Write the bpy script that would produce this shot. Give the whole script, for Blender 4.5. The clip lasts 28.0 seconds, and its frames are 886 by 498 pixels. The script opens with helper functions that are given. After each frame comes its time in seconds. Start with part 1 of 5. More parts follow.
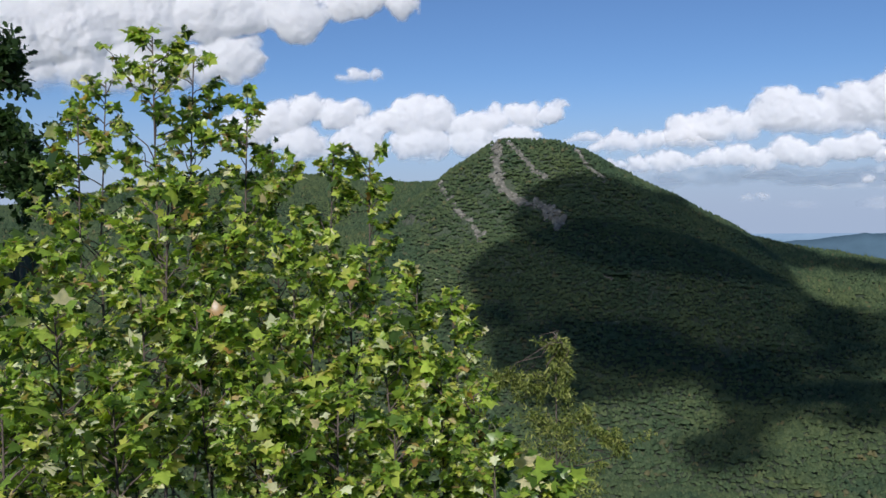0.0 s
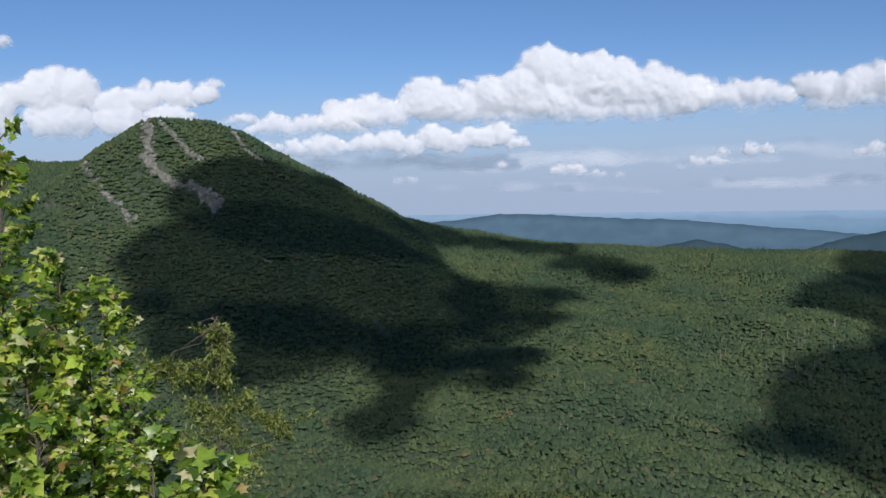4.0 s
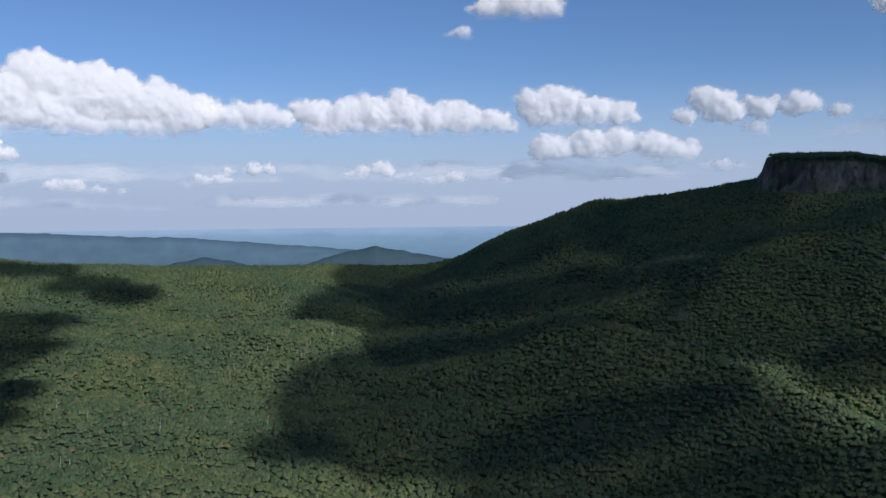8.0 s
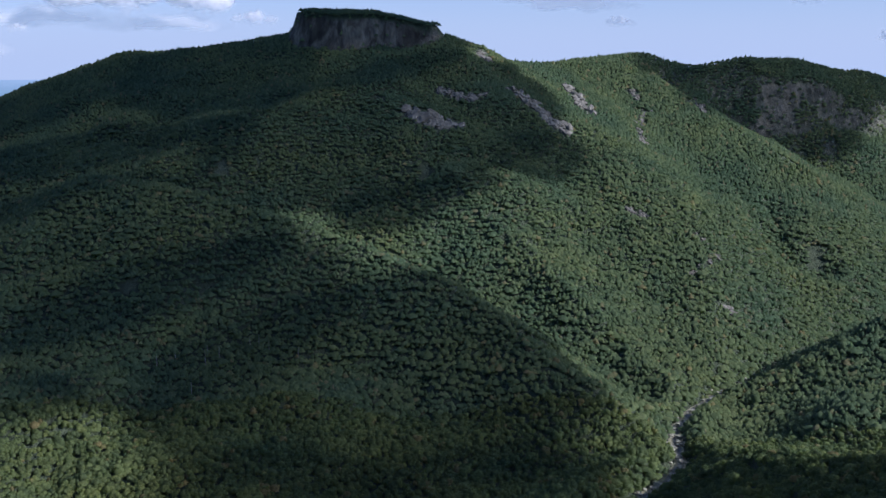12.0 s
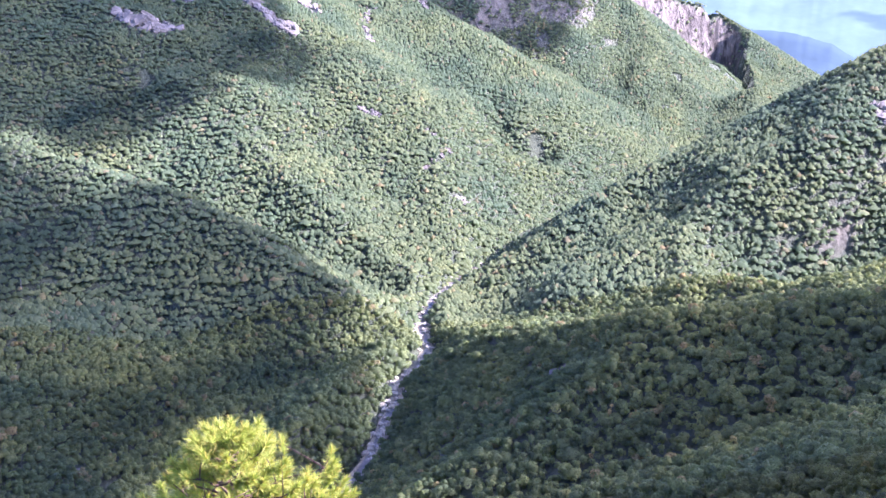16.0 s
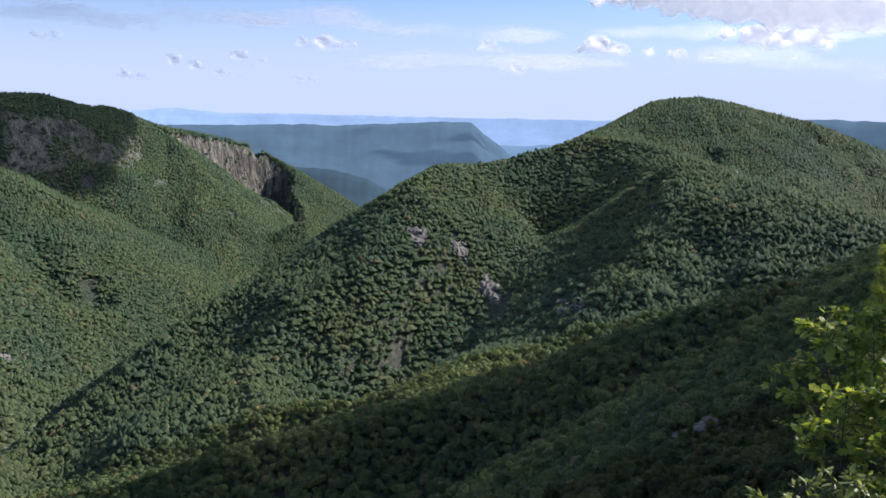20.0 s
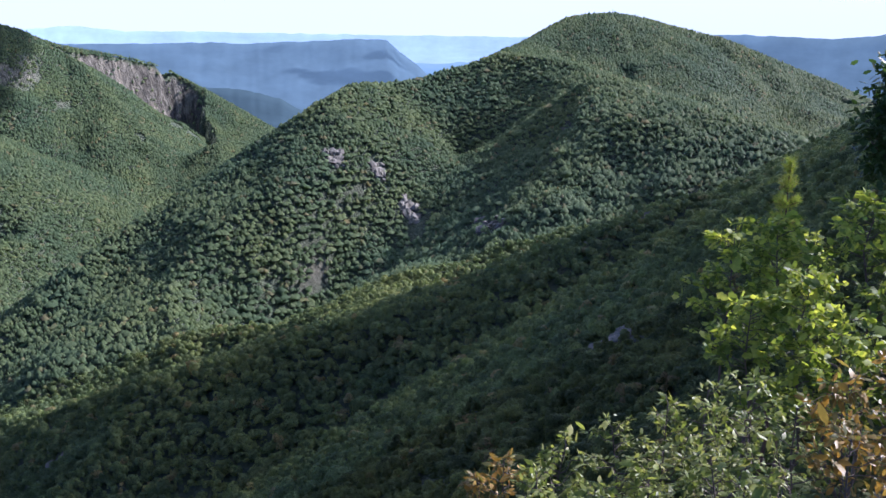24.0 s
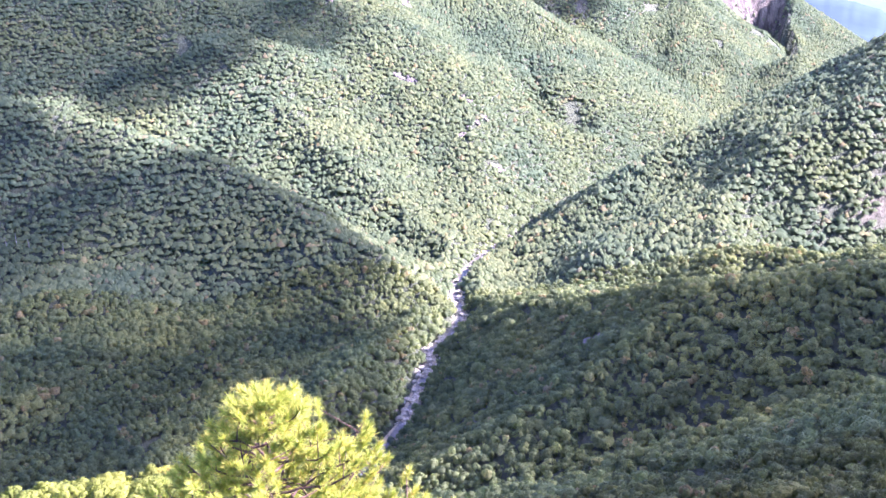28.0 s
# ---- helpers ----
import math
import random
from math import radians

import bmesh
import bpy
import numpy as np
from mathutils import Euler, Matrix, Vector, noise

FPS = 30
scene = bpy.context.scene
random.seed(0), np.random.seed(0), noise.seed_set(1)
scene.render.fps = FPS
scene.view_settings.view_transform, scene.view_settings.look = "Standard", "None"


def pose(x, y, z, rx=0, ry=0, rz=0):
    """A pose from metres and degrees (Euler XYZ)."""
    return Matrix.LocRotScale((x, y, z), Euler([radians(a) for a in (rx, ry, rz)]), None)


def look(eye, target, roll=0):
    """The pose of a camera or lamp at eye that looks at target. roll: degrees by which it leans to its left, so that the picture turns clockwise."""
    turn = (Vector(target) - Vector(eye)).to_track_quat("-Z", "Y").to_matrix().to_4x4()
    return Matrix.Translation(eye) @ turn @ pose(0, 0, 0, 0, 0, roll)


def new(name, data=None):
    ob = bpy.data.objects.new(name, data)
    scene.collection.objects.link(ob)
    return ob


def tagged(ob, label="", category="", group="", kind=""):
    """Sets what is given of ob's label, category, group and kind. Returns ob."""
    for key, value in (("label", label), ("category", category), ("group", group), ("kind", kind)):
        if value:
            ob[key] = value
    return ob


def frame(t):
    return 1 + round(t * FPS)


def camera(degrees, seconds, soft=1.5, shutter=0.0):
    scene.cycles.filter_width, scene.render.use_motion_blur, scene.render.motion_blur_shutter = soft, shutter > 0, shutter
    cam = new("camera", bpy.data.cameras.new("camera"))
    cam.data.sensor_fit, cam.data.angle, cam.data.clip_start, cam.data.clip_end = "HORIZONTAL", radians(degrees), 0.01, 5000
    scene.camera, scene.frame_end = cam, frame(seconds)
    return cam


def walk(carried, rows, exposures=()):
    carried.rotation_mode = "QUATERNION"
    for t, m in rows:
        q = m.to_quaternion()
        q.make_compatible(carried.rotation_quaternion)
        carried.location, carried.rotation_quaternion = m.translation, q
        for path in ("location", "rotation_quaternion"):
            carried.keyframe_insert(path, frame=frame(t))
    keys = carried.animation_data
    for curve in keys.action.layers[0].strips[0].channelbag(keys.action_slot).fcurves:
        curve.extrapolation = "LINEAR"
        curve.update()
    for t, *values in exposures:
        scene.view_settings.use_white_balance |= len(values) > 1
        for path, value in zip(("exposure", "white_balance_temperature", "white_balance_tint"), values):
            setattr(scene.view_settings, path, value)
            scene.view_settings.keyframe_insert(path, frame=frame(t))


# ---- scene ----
cam = camera(52.9, 28.0, soft=1.5)
# time, yaw, pitch, roll at the overlook
PATH = [
    (0.0, 0.00, -1.64, 0.62), (0.5, -0.80, -1.74, 0.89), (1.0, -2.68, -1.90, 0.94), (1.5, -5.54, -2.16, 0.90),
    (2.0, -8.65, -2.45, 0.87), (2.5, -11.62, -2.53, 0.99), (4.5, -25.91, -2.81, 0.51), (5.0, -30.39, -2.26, 0.20),
    (5.5, -33.96, -1.90, 0.26), (6.0, -37.27, -1.93, 0.29), (6.5, -40.97, -2.25, 0.41), (7.0, -45.14, -2.31, 0.75),
    (7.5, -49.17, -2.16, 0.80), (8.0, -52.66, -2.25, 0.58), (8.5, -55.26, -2.83, 0.58), (9.0, -57.92, -3.35, 0.41),
    (9.5, -62.06, -3.70, 0.24), (10.0, -66.91, -4.38, 0.54), (10.5, -71.32, -5.13, 0.79), (11.0, -74.91, -6.35, 0.40),
    (11.5, -78.63, -8.49, 0.49), (12.0, -81.62, -11.64, -0.04), (12.5, -83.84, -14.25, -0.54), (13.0, -86.67, -16.20, -0.44),
    (13.5, -89.04, -18.03, -0.39), (15.5, -96.74, -19.97, -0.01), (16.0, -98.84, -17.90, 0.29), (16.5, -100.01, -14.16, 0.34),
    (17.0, -100.74, -11.60, 0.17), (17.5, -103.61, -10.91, -0.27), (18.0, -108.66, -10.98, -0.38), (18.5, -113.46, -10.66, -0.52),
    (19.0, -118.73, -9.94, -0.70), (19.5, -122.94, -9.43, -0.68), (20.0, -126.76, -9.12, -0.71), (20.5, -131.08, -8.62, -0.70),
    (21.0, -135.51, -8.00, -0.64), (21.5, -139.14, -7.32, -0.89), (23.5, -134.16, -11.70, -0.49), (24.0, -132.12, -14.21, -0.47),
    (24.5, -125.78, -16.10, -0.76), (25.0, -115.78, -18.61, -0.60), (25.5, -105.10, -21.33, 0.15), (26.0, -98.15, -22.55, 1.04),
    (26.5, -94.79, -23.12, 1.49), (27.0, -94.56, -21.83, 1.24), (27.5, -95.66, -20.58, 0.80), (28.0, -96.56, -19.97, 0.55)]
EYE = (0.005, 0.004, 0.0)
walk(cam, [(t, pose(*EYE, 90 + p, r, y)) for t, y, p, r in PATH],
     exposures=[(0.0, -0.1, 5950, 14), (7.0, -0.1, 5950, 15), (9.0, 0.05, 5900, 17), (10.0, 0.25, 5850, 18), (11.0, 0.6, 5750, 20), (12.0, 0.25, 5500, 22), (12.5, 1.35, 5400, 30), (13.0, 2.35, 5350, 38), (13.5, 2.65, 5400, 44),
                (16.0, 2.75, 5550, 56), (17.0, 1.35, 5450, 32), (18.0, 0.2, 5750, 22), (19.0, 0.75, 5800, 22), (20.0, 0.6, 5950, 22), (21.0, 0.5, 6000, 23), (24.0, 1.15, 5550, 30), (25.0, 2.25, 5500, 44), (26.0, 2.9, 5700, 58), (28.0, 3.2, 5700, 62)])

# ---- light ----
SUN_AZ, SUN_EL = 192.0, 33.0          # clockwise from the first view, above the horizon
sun_dir = Vector((math.sin(radians(SUN_AZ)) * math.cos(radians(SUN_EL)),
                  math.cos(radians(SUN_AZ)) * math.cos(radians(SUN_EL)), math.sin(radians(SUN_EL))))
world = bpy.data.worlds.new("sky")
scene.world = world
world.use_nodes = True
wt = world.node_tree
sky = wt.nodes.new("ShaderNodeTexSky")
sky.sky_type = "NISHITA"
sky.sun_disc = False
sky.sun_elevation = radians(SUN_EL)
sky.sun_rotation = radians(SUN_AZ)
sky.altitude = 1000
sky.air_density, sky.dust_density, sky.ozone_density = 1.0, 0.0, 6.0
wt.nodes["Background"].inputs["Strength"].default_value = 0.088
wt.links.new(sky.outputs["Color"], wt.nodes["Background"].inputs["Color"])
sun = new("sun", bpy.data.lights.new("sun", "SUN"))
sun.data.energy, sun.data.angle, sun.data.color = 5.0, radians(1.0), (1.0, 0.93, 0.82)
sun.matrix_world = look(sun_dir * 50, (0, 0, 0))


# ---- materials ----
def material(name, rough=0.8, metal=0.0):
    m = bpy.data.materials.new(name)
    m.use_nodes = True
    b = m.node_tree.nodes["Principled BSDF"]
    b.inputs["Roughness"].default_value = rough
    b.inputs["Metallic"].default_value = metal
    return m, m.node_tree, b


def node(nt, kind, **settings):
    n = nt.nodes.new(kind)
    for key, value in settings.items():
        n.inputs[key].default_value = value
    return n


def ramp(nt, fac, stops):
    n = nt.nodes.new("ShaderNodeValToRGB")
    while len(n.color_ramp.elements) < len(stops):
        n.color_ramp.elements.new(0.5)
    for e, (at, c) in zip(n.color_ramp.elements, stops):
        e.position, e.color = at, (*c, 1)
    nt.links.new(fac, n.inputs["Fac"])
    return n.outputs["Color"]


def noise_of(nt, scale, detail=4.0, rough=0.6, coord="Object", distortion=0.0):
    tc = nt.nodes.new("ShaderNodeTexCoord")
    n = node(nt, "ShaderNodeTexNoise", Scale=scale, Detail=detail, Roughness=rough, Distortion=distortion)
    nt.links.new(tc.outputs[coord], n.inputs["Vector"])
    return n.outputs["Fac"]


def mixed(nt, fac, a, b, mode="MIX"):
    n = nt.nodes.new("ShaderNodeMix")
    n.data_type, n.blend_type = "RGBA", mode
    for socket, value in ((n.inputs[0], fac), (n.inputs[6], a), (n.inputs[7], b)):
        if isinstance(value, (int, float)):
            socket.default_value = value
        elif isinstance(value, tuple):
            socket.default_value = (*value, 1)
        else:
            nt.links.new(value, socket)
    return n.outputs[2]


def bumped(nt, b, height, strength, distance):
    n = node(nt, "ShaderNodeBump", Strength=strength, Distance=distance)
    nt.links.new(height, n.inputs["Height"])
    nt.links.new(n.outputs["Normal"], b.inputs["Normal"])


def foliage(name, dark, mid, light, warm, grain=0.75, gloss=0.4, holes=0.0):
    """Crowns: each crown its own green, patches of species over hundreds of metres, leafy grain and, close by, gaps."""
    m, nt, b = material(name, 0.62)
    tone = nt.nodes.new("ShaderNodeAttribute")
    tone.attribute_name = "tone"
    own = ramp(nt, tone.outputs["Fac"], [(0.0, dark), (0.45, mid), (0.93, light), (1.0, warm)])
    patch = ramp(nt, noise_of(nt, 0.006, 4.0), [(0.35, (0.74, 0.86, 0.94)), (0.65, (1.12, 1.08, 0.95))])
    grainy = ramp(nt, noise_of(nt, grain, 3.0, 0.7), [(0.3, (0.66, 0.68, 0.68)), (0.7, (1.26, 1.24, 1.18))])
    c = mixed(nt, 1.0, mixed(nt, 1.0, own, patch, "MULTIPLY"), grainy, "MULTIPLY")
    nt.links.new(c, b.inputs["Base Color"])
    bumped(nt, b, noise_of(nt, grain * 1.3, 3.0, 0.7), 0.4, 0.8)
    b.inputs["Specular IOR Level"].default_value = gloss
    t = nt.nodes.new("ShaderNodeBsdfTranslucent")
    nt.links.new(mixed(nt, 1.0, c, (1.5, 1.5, 1.0), "MULTIPLY"), t.inputs["Color"])
    lit = node(nt, "ShaderNodeMixShader", Fac=0.52)
    nt.links.new(b.outputs[0], lit.inputs[1])
    nt.links.new(t.outputs[0], lit.inputs[2])
    if not holes:
        nt.links.new(lit.outputs[0], nt.nodes["Material Output"].inputs["Surface"])
        return m
    gap = nt.nodes.new("ShaderNodeBsdfTransparent")
    open_air = ramp(nt, noise_of(nt, holes, 2.0, 0.6), [(0.43, (0, 0, 0)), (0.47, (1, 1, 1))])
    leafy = nt.nodes.new("ShaderNodeMixShader")
    nt.links.new(open_air, leafy.inputs["Fac"])
    nt.links.new(gap.outputs[0], leafy.inputs[1])
    nt.links.new(lit.outputs[0], leafy.inputs[2])
    nt.links.new(leafy.outputs[0], nt.nodes["Material Output"].inputs["Surface"])
    return m


def rock_colour(nt, scale=0.08):
    streak = nt.nodes.new("ShaderNodeMapping")
    tc = nt.nodes.new("ShaderNodeTexCoord")
    streak.inputs["Scale"].default_value = (1, 1, 0.25)
    nt.links.new(tc.outputs["Object"], streak.inputs["Vector"])
    n = node(nt, "ShaderNodeTexNoise", Scale=scale, Detail=8.0, Roughness=0.72)
    nt.links.new(streak.outputs["Vector"], n.inputs["Vector"])
    crack = node(nt, "ShaderNodeTexNoise", Scale=scale * 0.35, Detail=6.0, Roughness=0.6, Distortion=1.2)
    nt.links.new(streak.outputs["Vector"], crack.inputs["Vector"])
    stain = ramp(nt, crack.outputs["Fac"], [(0.40, (0.34, 0.34, 0.33)), (0.52, (1.0, 1.0, 1.0)), (0.66, (1.2, 1.16, 1.1))])
    return mixed(nt, 1.0, stain, ramp(nt, n.outputs["Fac"], [(0.32, (0.070, 0.069, 0.060)), (0.44, (0.18, 0.174, 0.146)), (0.58, (0.315, 0.305, 0.252)), (0.78, (0.50, 0.49, 0.42))]), "MULTIPLY"), n.outputs["Fac"]


def ground_material():
    """Leaf litter and undergrowth, bare rock where the land is too steep to hold soil."""
    m, nt, b = material("forest_floor", 0.95)
    c = ramp(nt, noise_of(nt, 0.15, 5.0), [(0.3, (0.045, 0.068, 0.040)), (0.7, (0.085, 0.112, 0.060))])
    rock, relief = rock_colour(nt, 0.06)
    geo = nt.nodes.new("ShaderNodeNewGeometry")
    split = nt.nodes.new("ShaderNodeSeparateXYZ")
    nt.links.new(geo.outputs["Normal"], split.inputs[0])
    steep = ramp(nt, split.outputs["Z"], [(0.56, (1, 1, 1)), (0.70, (0, 0, 0))])
    nt.links.new(mixed(nt, steep, c, mixed(nt, 1.0, rock, (0.59, 0.58, 0.55), "MULTIPLY")), b.inputs["Base Color"])
    bumped(nt, b, relief, 1.0, 14.0)
    return m


M_GROUND = ground_material()
M_CROWN = foliage("broadleaf_canopy", (0.088, 0.132, 0.076), (0.136, 0.190, 0.100), (0.186, 0.236, 0.124), (0.235, 0.215, 0.12), 0.75, 0.1)
M_CROWN_MID = foliage("olive_oak_canopy", (0.092, 0.126, 0.066), (0.142, 0.184, 0.084), (0.192, 0.232, 0.096), (0.25, 0.215, 0.11), 0.95, 0.1, 0.9)
# oak crowns by the rim: CLOSE has shade in its colours, NEAR has sunlight
M_CROWN_CLOSE = foliage("shade_tinted_oak_canopy", (0.070, 0.090, 0.042), (0.116, 0.140, 0.056), (0.168, 0.184, 0.068), (0.22, 0.165, 0.085), 1.7, 0.1, 1.5)
M_CROWN_NEAR = foliage("sun_tinted_oak_canopy", (0.125, 0.16, 0.042), (0.20, 0.24, 0.056), (0.28, 0.31, 0.070), (0.28, 0.21, 0.07), 1.9, 0.08, 1.7)
M_ROCK, rnt, rb = material("pale_quartzite", 0.85)
rock_c, rock_h = rock_colour(rnt, 0.12)
rnt.links.new(rock_c, rb.inputs["Base Color"])
bumped(rnt, rb, rock_h, 0.9, 2.5)


def far_haze_material(name, colour, glow):
    """Distant hills, a plain backdrop: kilometres of air painted into blue colour and glow."""
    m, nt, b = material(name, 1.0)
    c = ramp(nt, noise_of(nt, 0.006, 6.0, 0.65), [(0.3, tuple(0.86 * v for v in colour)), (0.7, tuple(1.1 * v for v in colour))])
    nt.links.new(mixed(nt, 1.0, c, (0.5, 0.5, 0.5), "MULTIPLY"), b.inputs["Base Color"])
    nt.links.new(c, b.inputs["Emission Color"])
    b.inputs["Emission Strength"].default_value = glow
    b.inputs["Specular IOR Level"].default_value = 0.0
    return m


# ---- the lie of the land ----
def polar(az, r):
    return r * math.sin(radians(az)), r * math.cos(radians(az))


def crest(rows, width, canopy=8.0):
    """Rows of bearing, range, elevation angle of the wooded crest and slope below it -> x, y, z, slope."""
    out = []
    for az, r, el, slope in rows:
        x, y = polar(az, r)
        out.append((x, y, r * math.tan(radians(el)) - canopy, slope))
    return np.array(out), width


NORTH_RIDGE = crest([(-60, 3000, 0.5, .3), (-26, 2600, 1.4, .3), (-14, 2600, 3.3, .35), (-8, 2500, 3.3, .42), (-5.6, 2380, 2.9, .45), (-2, 2250, 2.75, .48), (-.4, 2150, 2.8, .55),
                     (2.1, 2020, 4.1, .68), (3.4, 1960, 5.3, .72), (3.9, 1950, 5.5, .72), (7.3, 1950, 5.3, .68), (8.9, 1960, 4.7, .66), (11.1, 1990, 3.45, .64),
                     (14, 2020, 2.0, .62), (16.5, 2050, .6, .6), (19.3, 2100, -.9, .5), (23.4, 2150, -1.9, .32)], 12)
SADDLE = crest([(23.4, 2150, -1.9, .32), (28.4, 2200, -2.6, .2), (35.1, 2250, -3.0, .17), (42.4, 2300, -3.1, .17), (45.2, 2300, -3.05, .17), (51.4, 2350, -3.3, .2)], 80)
TABLE_RIDGE = crest([(51.4, 2350, -3.3, .4), (53, 2330, -2.9, .45), (55, 2300, -2.2, .5), (57.6, 2270, -.85, .5), (60.5, 2240, .15, .45), (62.6, 2220, .9, .42),
                     (64, 2210, .9, .4), (67, 2180, 1.2, .4), (72.6, 2140, 2.1, .42), (77, 2120, 2.3, .5), (81.8, 2110, 2.0, .6), (83.7, 2120, 1.4, .6), (85.2, 2150, .3, .48)], 15)
SOUTH_RIM = crest([(85.2, 2150, .3, .48), (87.9, 2220, .3, .48), (90.9, 2300, .6, .5), (93.7, 2360, .9, .52), (97.2, 2450, .3, .55), (99.1, 2500, .6, .58),
                   (102.7, 2600, .5, .62), (104.9, 2680, -.1, .62), (107, 2760, -.4, .62)], 15)
CLIFF_NOSE = crest([(106, 2730, -.3, .55), (108.4, 2780, -1.1, .55), (110.2, 2840, -1.5, .55), (112.3, 2920, -1.9, .6), (114.7, 3010, -2.45, .6), (115.8, 3050, -3.5, .8), (116.6, 3055, -5.0, .75), (117.3, 3060, -5.9, .7), (118.9, 3040, -6.7, .6), (121.9, 3000, -7.9, .5)], 8)
SPUR_LIT = crest([(60, 1500, -6.3, .35), (63.8, 1420, -7.0, .45), (66, 1390, -7.5, .5), (68.1, 1365, -8.4, .52), (71, 1330, -9.1, .55), (73.2, 1305, -10.0, .55), (76.5, 1270, -11.0, .55), (81, 1230, -12.0, .55), (84.6, 1170, -14.0, .55), (88.2, 1120, -15.3, .55), (91, 1070, -17.4, .55), (95, 1020, -21, .55)], 14)
SPUR_BACK = crest([(95.9, 2260, -1.2, .5), (97.4, 2170, -2.1, .5), (99.1, 2110, -3.3, .52), (102.4, 2050, -5.2, .52), (106, 2010, -7.1, .52), (110, 1990, -8.9, .52), (113, 1990, -10.2, .5)], 10)
SPUR_MID = crest([(88, 2050, -2.0, .45), (93, 1850, -5.0, .42), (97, 1650, -9.0, .42), (101, 1480, -14.5, .42)], 40)
WEST_RIDGE = crest([(160, 2700, -5.2, .35), (156.2, 2600, -3.6, .4), (152.1, 2550, -2.1, .4), (148.5, 2500, -.5, .4), (144.3, 2450, .5, .4), (142.7, 2400, .8, .42), (140.3, 2350, .6, .46),
                    (138.7, 2250, -.35, .5), (137.1, 2150, -1.0, .46), (134.5, 2000, -1.25, .44), (132.4, 1880, -1.85, .48), (130.3, 1750, -2.75, .52), (127.7, 1620, -3.1, .56), (125.9, 1540, -4.1, .6), (123.4, 1480, -6.2, .6), (122, 1480, -7.5, .55), (119, 1500, -9.6, .5)], 20)
SPUR_RIGHT = crest([(119, 1440, -9.2, .45), (115.8, 1390, -11.0, .45), (113, 1380, -11.7, .45), (110, 1350, -12.5, .45), (106.5, 1310, -14.6, .45), (104.3, 1290, -16.1, .45), (102.8, 1272, -17.6, .5)], 12)
WEST_BENCH = crest([(134.6, 1960, -1.4, .42), (138.3, 1720, -1.9, .42), (141.9, 1530, -2.9, .42), (145.5, 1380, -4.1, .42), (149, 1270, -5.2, .42), (155, 1160, -6.8, .42), (161, 1100, -8.2, .42)], 220)
NEAR_KNOLL = crest([(az, r, el, .85) for az, r, el in ((57, 275, -31.8), (63, 255, -31.4), (69, 238, -31.7), (75, 222, -32.6), (80, 215, -34.6), (87, 215, -38.5))], 10)
NEAR_SPUR = crest([(166, 800, -3, .45), (158, 760, -6.4, .45), (149, 700, -10.0, .45), (138.6, 660, -15.2, .45), (124.4, 650, -19, .45), (112, 660, -21.7, .45), (103, 690, -24.9, .5), (96, 740, -28, .55)], 30)
RIM = np.array([(-900.0, 500, -40, .6), (-300, 160, -12, .8), (-40, 14, -4.0, .9), (-7, 1.0, -2.2, .95), (-1.0, -1.2, -1.9, 1.0), (-.5, -8, -2.0, 1.5), (-3, -30, -3, 1.6), (-5, -90, -6, 1.5), (20, -260, -20, 1.0), (150, -600, -20, .6), (300, -1200, 0, .5)]), 1.5
RIDGES = [NORTH_RIDGE, SADDLE, TABLE_RIDGE, SOUTH_RIM, CLIFF_NOSE, SPUR_LIT, SPUR_BACK, SPUR_MID, WEST_RIDGE, SPUR_RIGHT, WEST_BENCH, NEAR_SPUR]
TABLE_TOP = crest([(73.4, 2120, 3.55, 0), (77.3, 2105, 3.5, 0), (80.6, 2110, 2.75, 0)], 0)[0]
TABLE_STEP = crest([(81.5, 2105, 1.9, 0), (83.8, 2095, 1.35, 0)], 0)[0]
RIVER = np.array([(*polar(az, r), z) for az, r, z in [(-40, 1000, -395), (0, 820, -405), (40, 640, -415), (75, 560, -424), (86, 590, -428), (91, 650, -430), (93.3, 715, -430), (94.1, 751, -430), (94.5, 784, -430), (95.4, 820, -430),
                  (95.2, 857, -430), (96.6, 894, -430), (97.7, 947, -430), (97.3, 997, -430), (97.1, 1042, -430), (98.3, 1122, -430), (99.9, 1195, -430), (101.4, 1240, -430), (102.6, 1330, -431), (104.5, 1430, -432), (107, 1560, -434), (110.5, 1720, -436), (115, 2000, -438), (119, 2200, -440), (124, 2500, -442), (132, 3200, -445)]])

# side ravines between the spurs
RAVINES = [np.array([(*polar(az, r), z, bank) for az, r, z, bank in rows]) for rows in (
    [(62, 1580, -215, .66), (68, 1510, -262, .66), (74, 1440, -302, .66), (80, 1375, -335, .66), (86, 1290, -368, .66), (92, 1190, -408, .66), (95, 1110, -428, .66)],
    [(100.2, 2270, -205, .97), (102, 2260, -245, .95), (105, 2250, -300, .8), (110, 2250, -370, .55), (115, 2220, -420, .45)],
    [(95, 1960, -150, .56), (97.5, 1890, -200, .56), (101, 1800, -270, .56), (105, 1700, -375, .56)],
    [(133.5, 1560, -205, .58), (131, 1380, -245, .58), (127, 1220, -315, .58), (121, 1080, -385, .58)])]


def grid_noise(x, y, scale, seed):
    """Smooth value noise, -1 to 1, over arrays."""
    rng = np.random.RandomState(seed)
    table = rng.rand(256, 256) * 2 - 1
    u, v = x / scale + 1000, y / scale + 1000
    i, j = np.floor(u).astype(int), np.floor(v).astype(int)
    fu, fv = u - i, v - j
    fu, fv = fu * fu * (3 - 2 * fu), fv * fv * (3 - 2 * fv)
    t = lambda a, b: table[a % 256, b % 256]
    return (t(i, j) * (1 - fu) + t(i + 1, j) * fu) * (1 - fv) + (t(i, j + 1) * (1 - fu) + t(i + 1, j + 1) * fu) * fv


